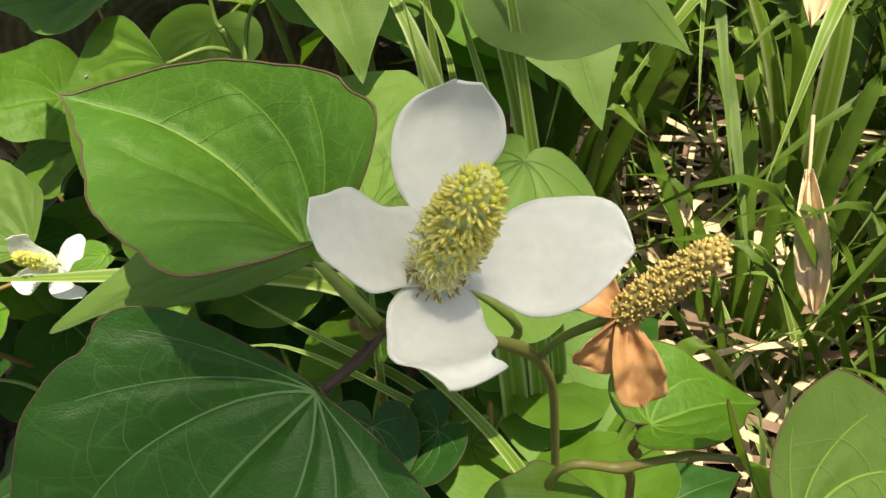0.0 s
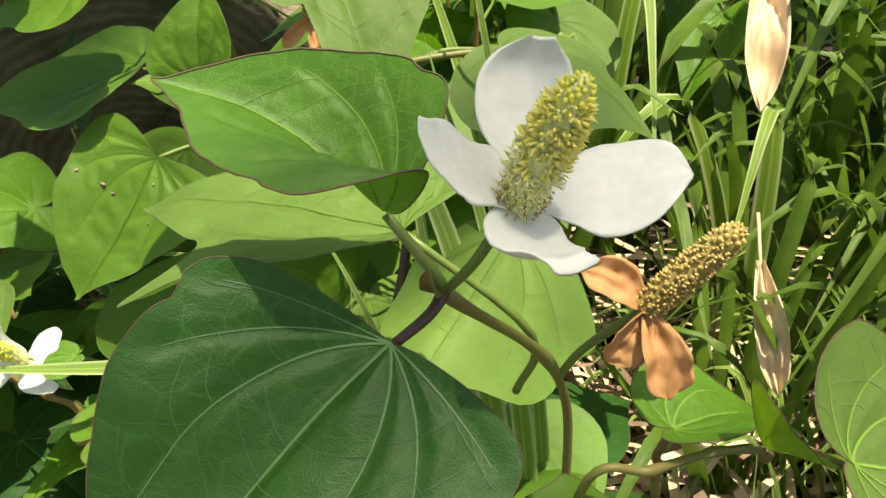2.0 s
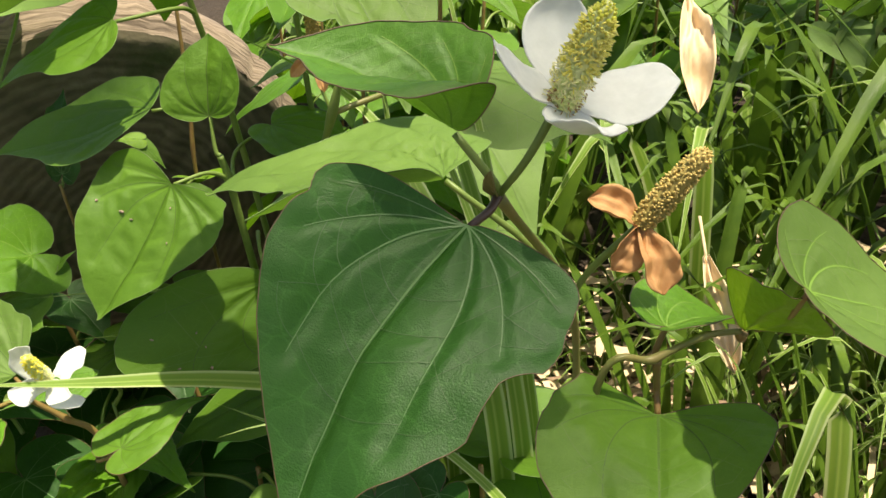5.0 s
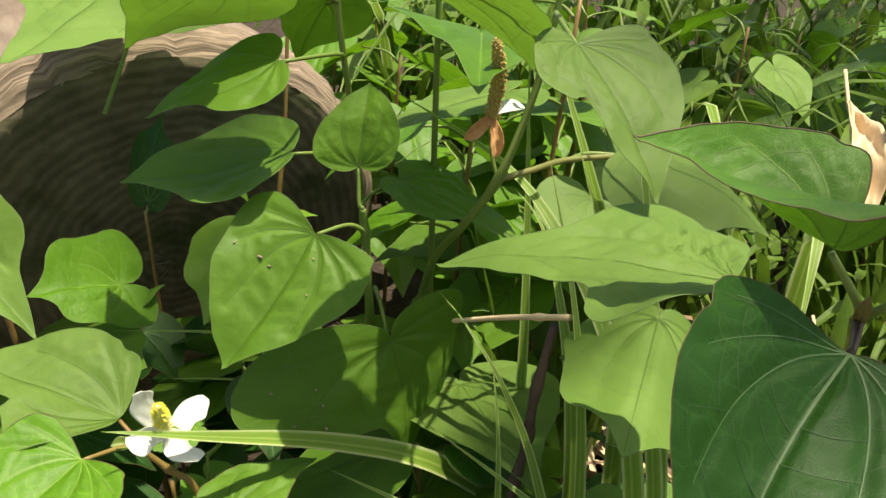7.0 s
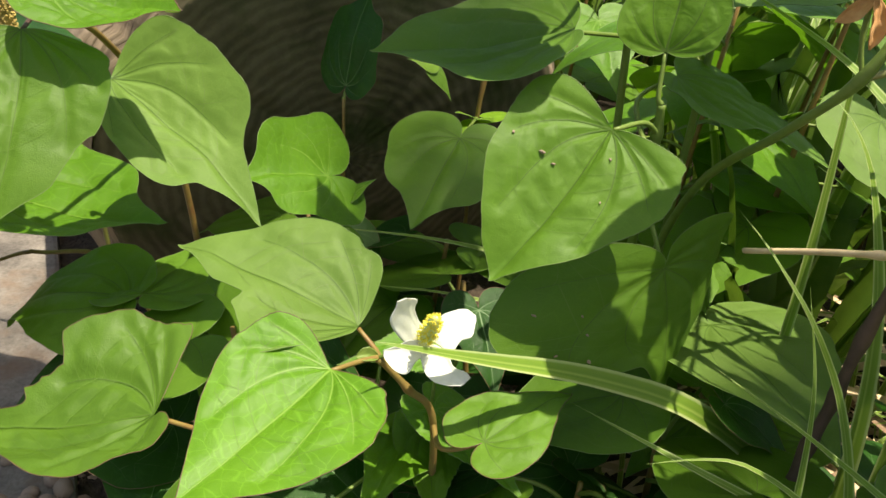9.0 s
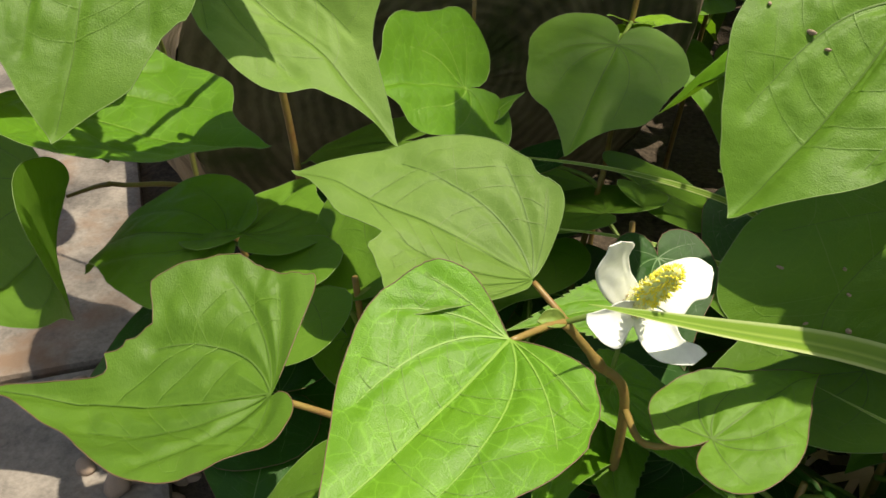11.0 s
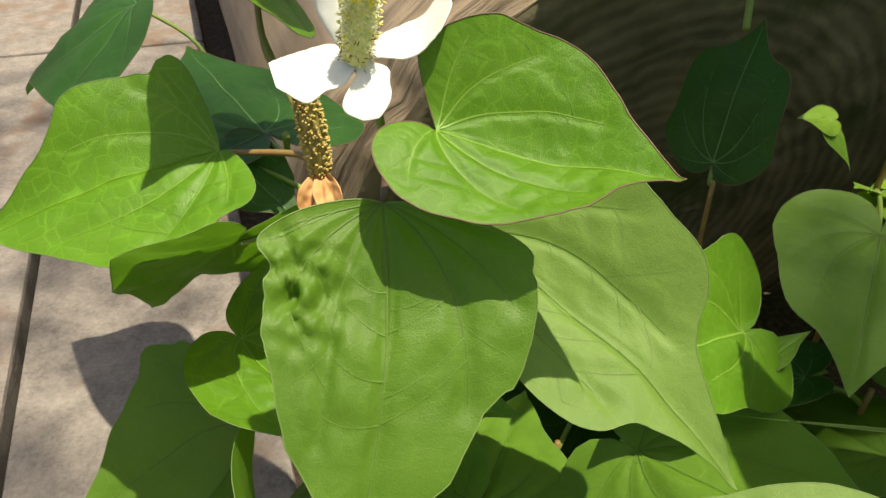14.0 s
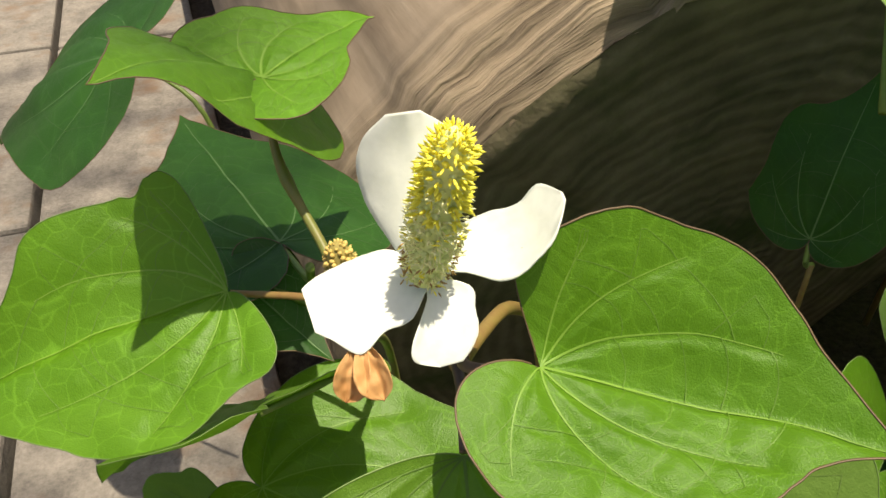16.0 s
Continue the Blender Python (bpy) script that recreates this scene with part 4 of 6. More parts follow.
bract(w2, spent.location, W2, (0.4350, 0.7735, 0.2835), (0, -0.9, 0.3), 0.0042, 0.5, 0, DRY_BRACT, "dry_bract", 11, wrinkle=0.06)
bract(w2, spent.location, W2, (0.4445, 0.7710, 0.2780), (0, -0.9, 0.3), 0.0042, 0.5, 0, DRY_BRACT, "dry_bract", 12, wrinkle=0.06)
bract(w2, spent.location, W2, (0.4545, 0.7760, 0.2925), (0, -0.3, 0.9), 0.006, 0.2, 0, BRACT, "bract", 13)

# ---- broad-leaved plant in the middle ----
middle = thing("heart_leaved_herb", (0.415, 0.81, GROUND), "bushy heart-leaved herb with broad sunlit leaves", "plant", "heart-leaved herbs")
stem(middle, [(0.417, 0.812, GROUND - 0.01), (0.416, 0.808, 0.15), (0.411, 0.800, 0.235), (0.409, 0.798, 0.2530)], 0.0018, 0.0012, STEM_GREEN, (0.75,), "", 40)
stem(middle, [(0.422, 0.830, GROUND - 0.01), (0.424, 0.842, 0.15), (0.416, 0.843, 0.25), (0.4075, 0.836, 0.305), (0.405, 0.838, 0.338)], 0.0016, 0.0010, STEM_GREEN, (0.85,), "", 36)
leaf(middle, (0.3919, 0.7885, 0.2489), (0.3607, 0.7744, 0.2103), (0.0305, -27), (0.0301, 46), (0.4105, 0.7990, 0.2440), "green", STEM_GREEN, "broad sunlit heart-shaped leaf with specks of grit", rings=32, quilt=0.027, spokes=150, vein_w=0.00045, bow=-0.011, droop=(0.09, 0.09), twist=6, flare=-21, sweep=-0.024, tipdrop=-0.01, shape=((1.05, 0.92, 0.83, 0.84, 1.00, 1.35), (1.19, 1.13, 0.93, 0.97, 1.01, 1.10)), span=(113, 124))
leaf(middle, (0.4177, 0.7885, 0.2057), (0.4246, 0.7814, 0.1586), (0.0344, 19), (0.0422, -17), (0.4170, 0.8130, 0.2150), "green", STEM_GREEN, rings=26, spokes=120, bow=0.025, droop=(0.25, 0.18), twist=24, flare=3, sweep=-0.015, tipdrop=0.07, shape=((1.14, 1.48, 1.75, 1.33, 0.95, 0.75), (0.86, 1.12, 1.27, 1.23, 1.14, 0.86)), span=(180, 178))
leaf(middle, (0.4079, 0.8009, 0.2670), (0.4128, 0.8085, 0.2928), (0.0166, 33), (0.0154, 17), (0.4090, 0.7980, 0.2530), "green", STEM_GREEN, rings=22, spokes=100, bow=0.061, droop=(0.07, 0.08), twist=4, flare=10, sweep=0.015, tipdrop=-0.00, shape=((1.16, 1.09, 1.01, 0.91, 0.65, 0.49), (1.26, 1.24, 0.97, 0.85, 0.63, 0.50)), span=(144, 115))
leaf(middle, (0.4297, 0.8322, 0.2506), (0.4683, 0.7976, 0.2349), (0.0259, 2), (0.0201, 1), (0.4110, 0.8000, 0.2350), "green", STEM_GREEN, rings=22, spokes=100, bow=0.008, droop=(0.08, 0.09), twist=-1, flare=7, sweep=-0.029, tipdrop=0.06, shape=((1.13, 0.90, 0.99, 0.96, 0.85, 0.76), (0.91, 1.01, 1.04, 0.85, 0.84, 0.81)), span=(134, 119))
leaf(middle, (0.3835, 0.8091, 0.3001), (0.3424, 0.8113, 0.2816), (0.0218, -19), (0.0215, 23), (0.4090, 0.8380, 0.2950), "green", STEM_GREEN, rings=22, spokes=100, bow=0.017, droop=(0.10, 0.10), twist=-1, flare=10, sweep=-0.009, tipdrop=-0.02, shape=((0.94, 1.00, 0.93, 0.92, 0.90, 0.88), (1.11, 1.07, 0.99, 0.98, 0.91, 0.87)), span=(115, 123))
leaf(middle, (0.3877, 0.8194, 0.2667), (0.3308, 0.8275, 0.2553), (0.0267, -2), (0.0310, 24), (0.4145, 0.8420, 0.2600), "green", STEM_GREEN, rings=22, spokes=100, bow=-0.037, droop=(0.06, 0.06), twist=12, flare=2, sweep=0.006, tipdrop=0.06, shape=((1.08, 1.17, 0.98, 0.87, 0.68, 0.57), (1.16, 1.06, 0.94, 0.82, 0.68, 0.58)), span=(109, 127))
leaf(middle, (0.3679, 0.8078, 0.3224), (0.3353, 0.8456, 0.2960), (0.0247, 14), (0.0269, -19), (0.4060, 0.8340, 0.3150), "pale", STEM_GREEN, rings=14, spokes=70, bow=0.026, lobe=0.98, taper=1.00, droop=0.11, mid=0.00, sho=-0.00)
leaf(middle, (0.4047, 0.8505, 0.3121), (0.3960, 0.8734, 0.2869), (0.0152, 12), (0.0183, -23), (0.4060, 0.8340, 0.3150), "green", STEM_GREEN, rings=14, spokes=70, bow=0.018, lobe=1.00, taper=1.00, droop=0.12, mid=0.04, sho=0.00)

back = thing("heart_leaved_herb", (0.45, 0.85, GROUND), "heart-leaved herb half hidden behind others", "plant", "heart-leaved herbs")
stem(back, [(0.452, 0.856, GROUND - 0.01), (0.450, 0.85, 0.16), (0.446, 0.846, 0.30), (0.444, 0.84, 0.34)], 0.0016, 0.0010, STEM_GREEN, (), "", 30)
leaf(back, (0.4580, 0.8315, 0.3048), (0.4317, 0.7543, 0.3007), (0.0354, -10), (0.0355, 16), (0.446, 0.846, 0.295), "bright", STEM_GREEN, bow=0.082, lobe=1.00, taper=0.95, droop=0.10, mid=-0.02, sho=0.00)
leaf(back, (0.4166, 0.7367, 0.3307), (0.4497, 0.7577, 0.3056), (0.0212, 11), (0.0217, 5), (0.4800, 0.7900, 0.330), "pale", STEM_GREEN, via=(0.4520, 0.7450, 0.340), bow=0.055, lobe=1.02, taper=1.00, droop=0.09, mid=-0.00, sho=0.00)
leaf(back, (0.4518, 0.8070, 0.1707), (0.4563, 0.7384, 0.1734), (0.0380, 7), (0.0317, 3), (0.4500, 0.8400, 0.150), "pale", STEM_GREEN, rings=14, spokes=70, bow=0.022, lobe=0.69, taper=1.03, droop=0.08, mid=0.02, sho=-0.00)
leaf(back, (0.4885, 0.7366, 0.2364), (0.4522, 0.6882, 0.2291), (0.0350, -40), (0.0267, -15), (0.4700, 0.7600, 0.21), "pale", STEM_GREEN, rings=14, spokes=70, bow=-0.002, lobe=0.61, taper=1.03, droop=0.14, mid=0.24, sho=0.00)

# ---- small flowering plant at the bed's edge ----
small = thing("flowering_herb", (0.336, 0.79, GROUND), "small heart-leaved herb with a white flower among pale leaves", "plant", "heart-leaved herbs")
E1 = (0.3319, 0.7727, 0.1873)
E2 = (0.350, 0.775, 0.160)
stem(small, [(0.352, 0.785, GROUND - 0.01), (0.353, 0.780, 0.10), E2, (0.341, 0.774, 0.175), E1], 0.0014, 0.0009, STEM_RED, (0.75, 1.0), "", 36)
leaf(small, (0.3270, 0.7834, 0.1902), (0.2759, 0.8139, 0.1993), (0.0279, 3), (0.0340, 38), E1, "pale", STEM_RED, "pale green leaf with a turned-in notch", rings=32, spokes=150, bite=((-17, 6, 0.16),), bow=0.062, droop=(0.10, 0.07), twist=12, flare=47, sweep=-0.038, tipdrop=0.13, shape=((0.95, 0.93, 1.07, 0.88, 0.49, 0.41), (1.08, 1.00, 0.70, 0.71, 0.73, 0.48)), span=(102, 102))
leaf(small, (0.3186, 0.7622, 0.1922), (0.2839, 0.7290, 0.1838), (0.0283, 3), (0.0273, 25), E1, "bright_red", STEM_RED, "glossy bright green heart-shaped leaf", rings=30, spokes=140, bow=-0.015, droop=(0.06, 0.07), twist=-16, flare=20, sweep=-0.008, tipdrop=-0.02, shape=((1.18, 1.05, 0.87, 0.84, 0.86, 1.12), (1.07, 1.04, 0.92, 0.88, 0.90, 0.97)), span=(109, 117))
leaf(small, (0.3601, 0.7554, 0.1714), (0.3888, 0.7698, 0.1756), (0.0153, 6), (0.0143, 5), E2, "green_red", STEM_RED, rings=16, spokes=80, wave=0.06, bow=0.048, lobe=0.99, taper=1.00, droop=0.09, mid=0.00, sho=-0.00)
F2 = Vector((0.3423, 0.7668, 0.1953))
stem(small, [E1, (0.3355, 0.7705, 0.1905), F2], 0.0006, 0.0007, STEM_GREEN, (), "", 10, "flower_stalk")
f2 = spike(small, F2, (0.3422, 0.7524, 0.2149), 0.0016, 150, SUNNY, 21, 0.25, crown=1.2)
bract(f2, small.location, F2, (0.3367, 0.7652, 0.2118), (0.10, -0.79, 0.60), ((0.0036, 0.0051, 0.0054, 0.0032, 0.0022), (0.0027, 0.0019, 0.0018, 0.0029, 0.0002)), cup=-0.01, arch=-0.07, slant=-0.27, seed=21)
bract(f2, small.location, F2, (0.3560, 0.7660, 0.2042), (-0.19, -0.39, 0.90), ((0.0024, 0.0049, 0.0049, 0.0039, 0.0012), (0.0003, 0.0057, 0.0040, 0.0039, 0.0002)), cup=-0.01, arch=0.08, hook=0.12, slant=-0.25, seed=22)
bract(f2, small.location, F2, (0.3317, 0.7604, 0.1991), (-0.09, -0.90, 0.43), ((0.0020, 0.0027, 0.0051, 0.0044, 0.0020), (0.0020, 0.0030, 0.0031, 0.0012, 0.0003)), cup=0.35, arch=0.20, hook=-0.11, slant=-0.24, seed=23)
bract(f2, small.location, F2, (0.3516, 0.7558, 0.1910), (-0.19, -0.60, 0.78), ((0.0025, 0.0031, 0.0017, 0.0029, 0.0029), (0.0028, 0.0047, 0.0048, 0.0028, 0.0002)), cup=0.23, arch=0.13, hook=-0.02, slant=-0.22, seed=24)

edge_plant = thing("heart_leaved_herb", (0.30, 0.80, GROUND), "low heart-leaved herb with a twisted two-toned leaf", "plant", "heart-leaved herbs")
stem(edge_plant, [(0.305, 0.806, GROUND - 0.01), (0.302, 0.80, 0.09), (0.2935, 0.778, 0.150), (0.290, 0.773, 0.158)], 0.0013, 0.0009, STEM_RED, (), "", 24)
leaf(edge_plant, (0.2741, 0.7650, 0.1767), (0.2136, 0.7815, 0.1635), (0.0274, 15), (0.0415, 35), (0.2910, 0.7740, 0.156), "green_red", STEM_RED, "pointed leaf with a reddish notched edge", quilt=0.036, rings=30, spokes=140, bite=((5.5, 4.5, 0.24), (13, 7, 0.12), (23, 7, 0.14)), wave=0.05, bow=-0.051, droop=(0.07, 0.08), twist=9, flare=-21, sweep=-0.017, tipdrop=-0.03, shape=((0.97, 0.95, 0.94, 0.82, 0.64, 0.55), (0.91, 0.99, 0.82, 0.76, 0.90, 1.30)), span=(163, 112))
leaf(edge_plant, (0.3218, 0.8658, 0.1972), (0.2918, 0.8457, 0.2050), (0.0191, -44), (0.0234, 60), (0.3300, 0.8630, 0.1900), "bright", STEM_GREEN, rings=14, spokes=70, bow=0.045, lobe=1.35, taper=1.00, droop=0.05, mid=0.30, sho=0.00)
leaf(edge_plant, (0.2963, 0.8508, 0.1731), (0.3356, 0.8008, 0.1968), (0.0309, 17), (0.0324, -41), (0.3100, 0.8200, 0.140), "green", STEM_GREEN, bow=-0.032, lobe=0.96, taper=1.00, droop=0.12, mid=0.06, sho=-0.00)

# ---- plant with a flower beside the log ----
tall = thing("flowering_herb", (0.235, 0.86, GROUND), "heart-leaved herb with a white flower and glossy leaves beside the log", "plant", "heart-leaved herbs")
NF = (0.2372, 0.8470, 0.2560)
stem(tall, [(0.275, 0.915, GROUND - 0.01), (0.270, 0.912, 0.13), (0.261, 0.904, 0.20), (0.248, 0.870, 0.244), NF], 0.0015, 0.0010, STEM_RED, (1.0,), "", 30)
leaf(tall, (0.2453, 0.8355, 0.2665), (0.2805, 0.8218, 0.2662), (0.0210, 68), (0.0116, -6), (0.2375, 0.8450, 0.2590), "bright_red", STEM_PURPLE, "glossy bright green heart-shaped leaf", rings=34, spokes=160, wave=0.02, quilt=0.026, rim=0.00012, vein_w=0.0004, bow=-0.103, droop=(0.12, 0.13), twist=16, flare=7, sweep=-0.089, tipdrop=0.24, shape=((1.12, 1.21, 1.11, 1.06, 0.99, 1.27), (1.14, 1.32, 1.40, 1.36, 1.15, 0.96)), span=(126, 153))
leaf(tall, (0.2368, 0.8332, 0.2550), (0.2318, 0.7974, 0.2133), (0.0320, -5), (0.0208, 22), NF, "green", STEM_PURPLE, "hanging green leaf with a crinkled scar", rings=36, spokes=170, quilt=0.020, bite=((-22, 8, 0.09), (36, 11, 0.06)), crinkle=(0.31, 0.29, 0.13, 0.085), vein_w=0.0004, bow=0.012, droop=(0.05, 0.09), twist=11, flare=8, sweep=-0.046, tipdrop=0.12, shape=((1.11, 0.97, 0.78, 0.74, 0.43, 0.27), (1.21, 1.23, 0.94, 1.03, 0.46, 0.22)), span=(103, 104))
leaf(tall, (0.2528, 0.8567, 0.2341), (0.3004, 0.8143, 0.2059), (0.0292, 57), (0.0209, -22), (0.2470, 0.8600, 0.2200), "pale", STEM_GREEN, "pale matt leaf with a drawn-out tip", rings=30, spokes=140, bow=0.015, droop=(-0.00, 0.09), twist=15, flare=-9, sweep=-0.025, tipdrop=0.17, shape=((1.03, 1.17, 1.02, 1.08, 1.11, 1.01), (1.05, 1.21, 0.68, 0.57, 0.76, 0.94)), span=(116, 102))
F3 = Vector((0.2331, 0.8409, 0.2758))
stem(tall, [NF, (0.2360, 0.8450, 0.266), F3], 0.0007, 0.0009, STEM_GREEN, (), "", 12, "flower_stalk")
f3 = spike(tall, F3, (0.2358, 0.8350, 0.2968), 0.0019, 230, SUNNY, 31, 0.25, crown=1.3, yellow=0.58)
bract(f3, tall.location, F3, (0.2207, 0.8386, 0.2742), (0.24, -0.34, 0.91), ((0.0043, 0.0048, 0.0066, 0.0045, 0.0034), (0.0041, 0.0045, 0.0039, 0.0031, 0.0018)), cup=0.06, arch=-0.06, hook=0.29, slant=0.11, seed=31)
bract(f3, tall.location, F3, (0.2476, 0.8422, 0.2844), (-0.01, -0.11, 0.99), ((0.0047, 0.0060, 0.0042, 0.0041, 0.0008), (0.0005, 0.0042, 0.0042, 0.0032, 0.0002)), cup=0.08, arch=-0.16, hook=-0.08, slant=-0.07, seed=32)
bract(f3, tall.location, F3, (0.2345, 0.8341, 0.2690), (0.30, -0.68, 0.67), ((0.0043, 0.0043, 0.0042, 0.0033, 0.0022), (0.0002, 0.0016, 0.0032, 0.0031, 0.0002)), cup=0.18, arch=0.04, hook=-0.11, slant=0.09, seed=33)
bract(f3, tall.location, F3, (0.2316, 0.8490, 0.2911), (-0.05, -0.99, 0.16), ((0.0033, 0.0056, 0.0062, 0.0048, 0.0019), (0.0031, 0.0042, 0.0049, 0.0042, 0.0017)), cup=-0.32, arch=-0.07, hook=0.17, slant=0.01, seed=34)

twin = thing("heart_leaved_herb", (0.215, 0.90, GROUND), "heart-leaved herb with young leaves and a withered spike by the paving", "plant", "heart-leaved herbs")
stem(twin, [(0.235, 0.925, GROUND - 0.01), (0.232, 0.918, 0.12), (0.227, 0.908, 0.195), (0.2235, 0.870, 0.2410), (0.2180, 0.880, 0.2500), (0.211, 0.8906, 0.2604), (0.2095, 0.8967, 0.2729)], 0.0011, 0.0007, STEM_OLIVE, (0.8,), "", 40)
leaf(twin, (0.2089, 0.8992, 0.2717), (0.1928, 0.8677, 0.2866), (0.0187, -34), (0.0184, 18), (0.2095, 0.8967, 0.2720), "bright_red", STEM_GREEN, rings=14, spokes=70, bow=0.065, lobe=1.00, taper=0.96, droop=0.12, mid=0.11, sho=0.00)
leaf(twin, (0.2102, 0.8920, 0.2752), (0.2279, 0.9146, 0.2756), (0.0151, 25), (0.0117, -1), (0.2095, 0.8967, 0.2720), "bright_red", STEM_GREEN, rings=14, spokes=70, bow=0.046, lobe=1.35, taper=1.00, droop=0.07, mid=-0.10, sho=0.00)
leaf(twin, (0.1992, 0.8855, 0.2372), (0.1446, 0.8758, 0.2187), (0.0263, -25), (0.0354, 63), (0.2232, 0.8680, 0.2420), "bright", STEM_RED, "large sunlit leaf over the paving", rings=26, spokes=120, bow=0.048, droop=(0.04, 0.09), twist=28, flare=-9, sweep=0.005, tipdrop=-0.00, shape=((1.13, 1.14, 1.00, 0.82, 0.93, 0.53), (0.93, 0.91, 0.69, 0.81, 0.92, 0.45)), span=(140, 103))
leaf(twin, (0.2041, 0.8696, 0.2231), (0.1719, 0.8965, 0.1833), (0.0260, 21), (0.0267, -20), (0.2250, 0.8900, 0.2200), "green", STEM_GREEN, rings=14, spokes=70, wave=0.06, bow=0.001, lobe=1.04, taper=1.00, droop=0.10, mid=0.03, sho=-0.00)
# Next two leaves lie behind others; their shade is put into the colour.
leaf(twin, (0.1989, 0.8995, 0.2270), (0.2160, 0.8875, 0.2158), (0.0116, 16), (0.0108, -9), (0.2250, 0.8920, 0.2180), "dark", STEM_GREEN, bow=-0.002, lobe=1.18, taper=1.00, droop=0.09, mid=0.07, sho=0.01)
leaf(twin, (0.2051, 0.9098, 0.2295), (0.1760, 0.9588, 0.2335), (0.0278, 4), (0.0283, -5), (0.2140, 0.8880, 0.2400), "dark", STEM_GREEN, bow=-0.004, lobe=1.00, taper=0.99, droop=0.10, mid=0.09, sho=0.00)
w3 = spike(twin, (0.2238, 0.8649, 0.2432), (0.2217, 0.8635, 0.2637), 0.0023, 190, SPENT, 41, 0.5, "withered_spike", "dry brown spike", reach=0.4)
stem(twin, [(0.2235, 0.8700, 0.2390), (0.2237, 0.8670, 0.2405), (0.2238, 0.8649, 0.2432)], 0.0006, 0.0007, STEM_GREEN, (), "", 10, "flower_stalk")
bract(w3, twin.location, (0.2238, 0.8649, 0.2432), (0.2270, 0.8580, 0.2370), (0, -0.8, 0.5), 0.0055, 0.5, 0, DRY_BRACT, "dry_bract", 41, wrinkle=0.08)
bract(w3, twin.location, (0.2238, 0.8649, 0.2432), (0.2210, 0.8590, 0.2360), (0, -0.8, 0.5), 0.0055, 0.5, 0, DRY_BRACT, "dry_bract", 42, wrinkle=0.08)

side = thing("heart_leaved_herb", (0.235, 0.89, GROUND), "low shaded heart-leaved herb spreading over the paving edge", "plant", "heart-leaved herbs")
stem(side, [(0.262, 0.905, GROUND - 0.01), (0.258, 0.900, 0.08), (0.240, 0.890, 0.145), (0.2114, 0.8831, 0.1554)], 0.0013, 0.0008, STEM_RED, (), "", 24)
stem(side, [(0.300, 0.875, GROUND - 0.01), (0.295, 0.868, 0.08), (0.2758, 0.8534, 0.1453), (0.2620, 0.8480, 0.155)], 0.0012, 0.0008, STEM_GREEN, (0.7,), "", 24)
leaf(side, (0.1962, 0.8827, 0.1508), (0.1606, 0.8628, 0.1164), (0.0439, 6), (0.0381, 50), (0.2114, 0.8831, 0.1554), "green", STEM_RED, rings=26, spokes=120, bow=-0.134, droop=(0.05, 0.06), twist=57, flare=25, sweep=0.004, tipdrop=-0.22, shape=((1.11, 1.00, 1.17, 1.35, 1.07, 0.95), (1.42, 1.32, 1.07, 1.18, 1.20, 1.60)), span=(169, 116))
leaf(side, (0.2517, 0.8483, 0.1570), (0.2029, 0.8678, 0.1309), (0.0289, -10), (0.0264, 23), (0.2620, 0.8480, 0.1550), "green", STEM_GREEN, rings=26, spokes=120, bow=0.140, lobe=0.54, taper=1.02, droop=0.12, mid=-0.01, sho=0.00)
leaf(side, (0.1984, 0.8808, 0.1856), (0.2669, 0.8528, 0.1848), (0.0369, 20), (0.0277, 10), (0.2100, 0.8900, 0.1600), "bright", STEM_GREEN, rings=26, spokes=120, bow=-0.075, lobe=0.45, taper=0.98, droop=0.06, mid=0.22, sho=-0.00)
leaf(side, (0.2582, 0.8474, 0.1592), (0.2756, 0.8909, 0.1542), (0.0208, -12), (0.0237, 11), (0.2630, 0.8490, 0.1540), "green", STEM_GREEN, rings=14, spokes=70, bow=0.013, lobe=1.00, taper=1.00, droop=0.10, mid=-0.02, sho=-0.00)
leaf(side, (0.2810, 0.8574, 0.1346), (0.2458, 0.8295, 0.1405), (0.0211, -3), (0.0196, 4), (0.2860, 0.8600, 0.1300), "green", STEM_GREEN, rings=14, spokes=70, bow=0.065, lobe=1.00, taper=1.00, droop=0.11, mid=-0.18, sho=-0.00)

shade = thing("heart_leaved_herb", (0.335, 0.925, GROUND), "small herb in the log's shade, some leaves coloured darker for it", "plant", "heart-leaved herbs")
stem(shade, [(0.336, 0.925, GROUND - 0.01), (0.333, 0.922, 0.12), (0.3300, 0.9190, 0.2080)], 0.0011, 0.0007, STEM_RED, (), "", 20)
# The log's shade is put into this leaf's darker colour.
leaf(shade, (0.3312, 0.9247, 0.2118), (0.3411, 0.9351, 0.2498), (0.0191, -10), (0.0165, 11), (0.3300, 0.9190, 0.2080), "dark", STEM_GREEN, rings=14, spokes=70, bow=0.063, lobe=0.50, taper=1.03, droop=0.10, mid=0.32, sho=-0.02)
leaf(shade, (0.3303, 0.9408, 0.3139), (0.2934, 0.8555, 0.2890), (0.0473, -13), (0.0374, 5), (0.3200, 0.9000, 0.2600), "pale", STEM_GREEN, rings=14, spokes=70, bow=-0.052, lobe=1.00, taper=1.01, droop=0.11, mid=-0.09, sho=0.00)
# Far leaf in the darker copy, shaded by colour.
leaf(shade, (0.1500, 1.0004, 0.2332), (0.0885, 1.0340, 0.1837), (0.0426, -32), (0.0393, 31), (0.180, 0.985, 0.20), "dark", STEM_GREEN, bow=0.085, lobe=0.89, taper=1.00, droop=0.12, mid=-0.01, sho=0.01)
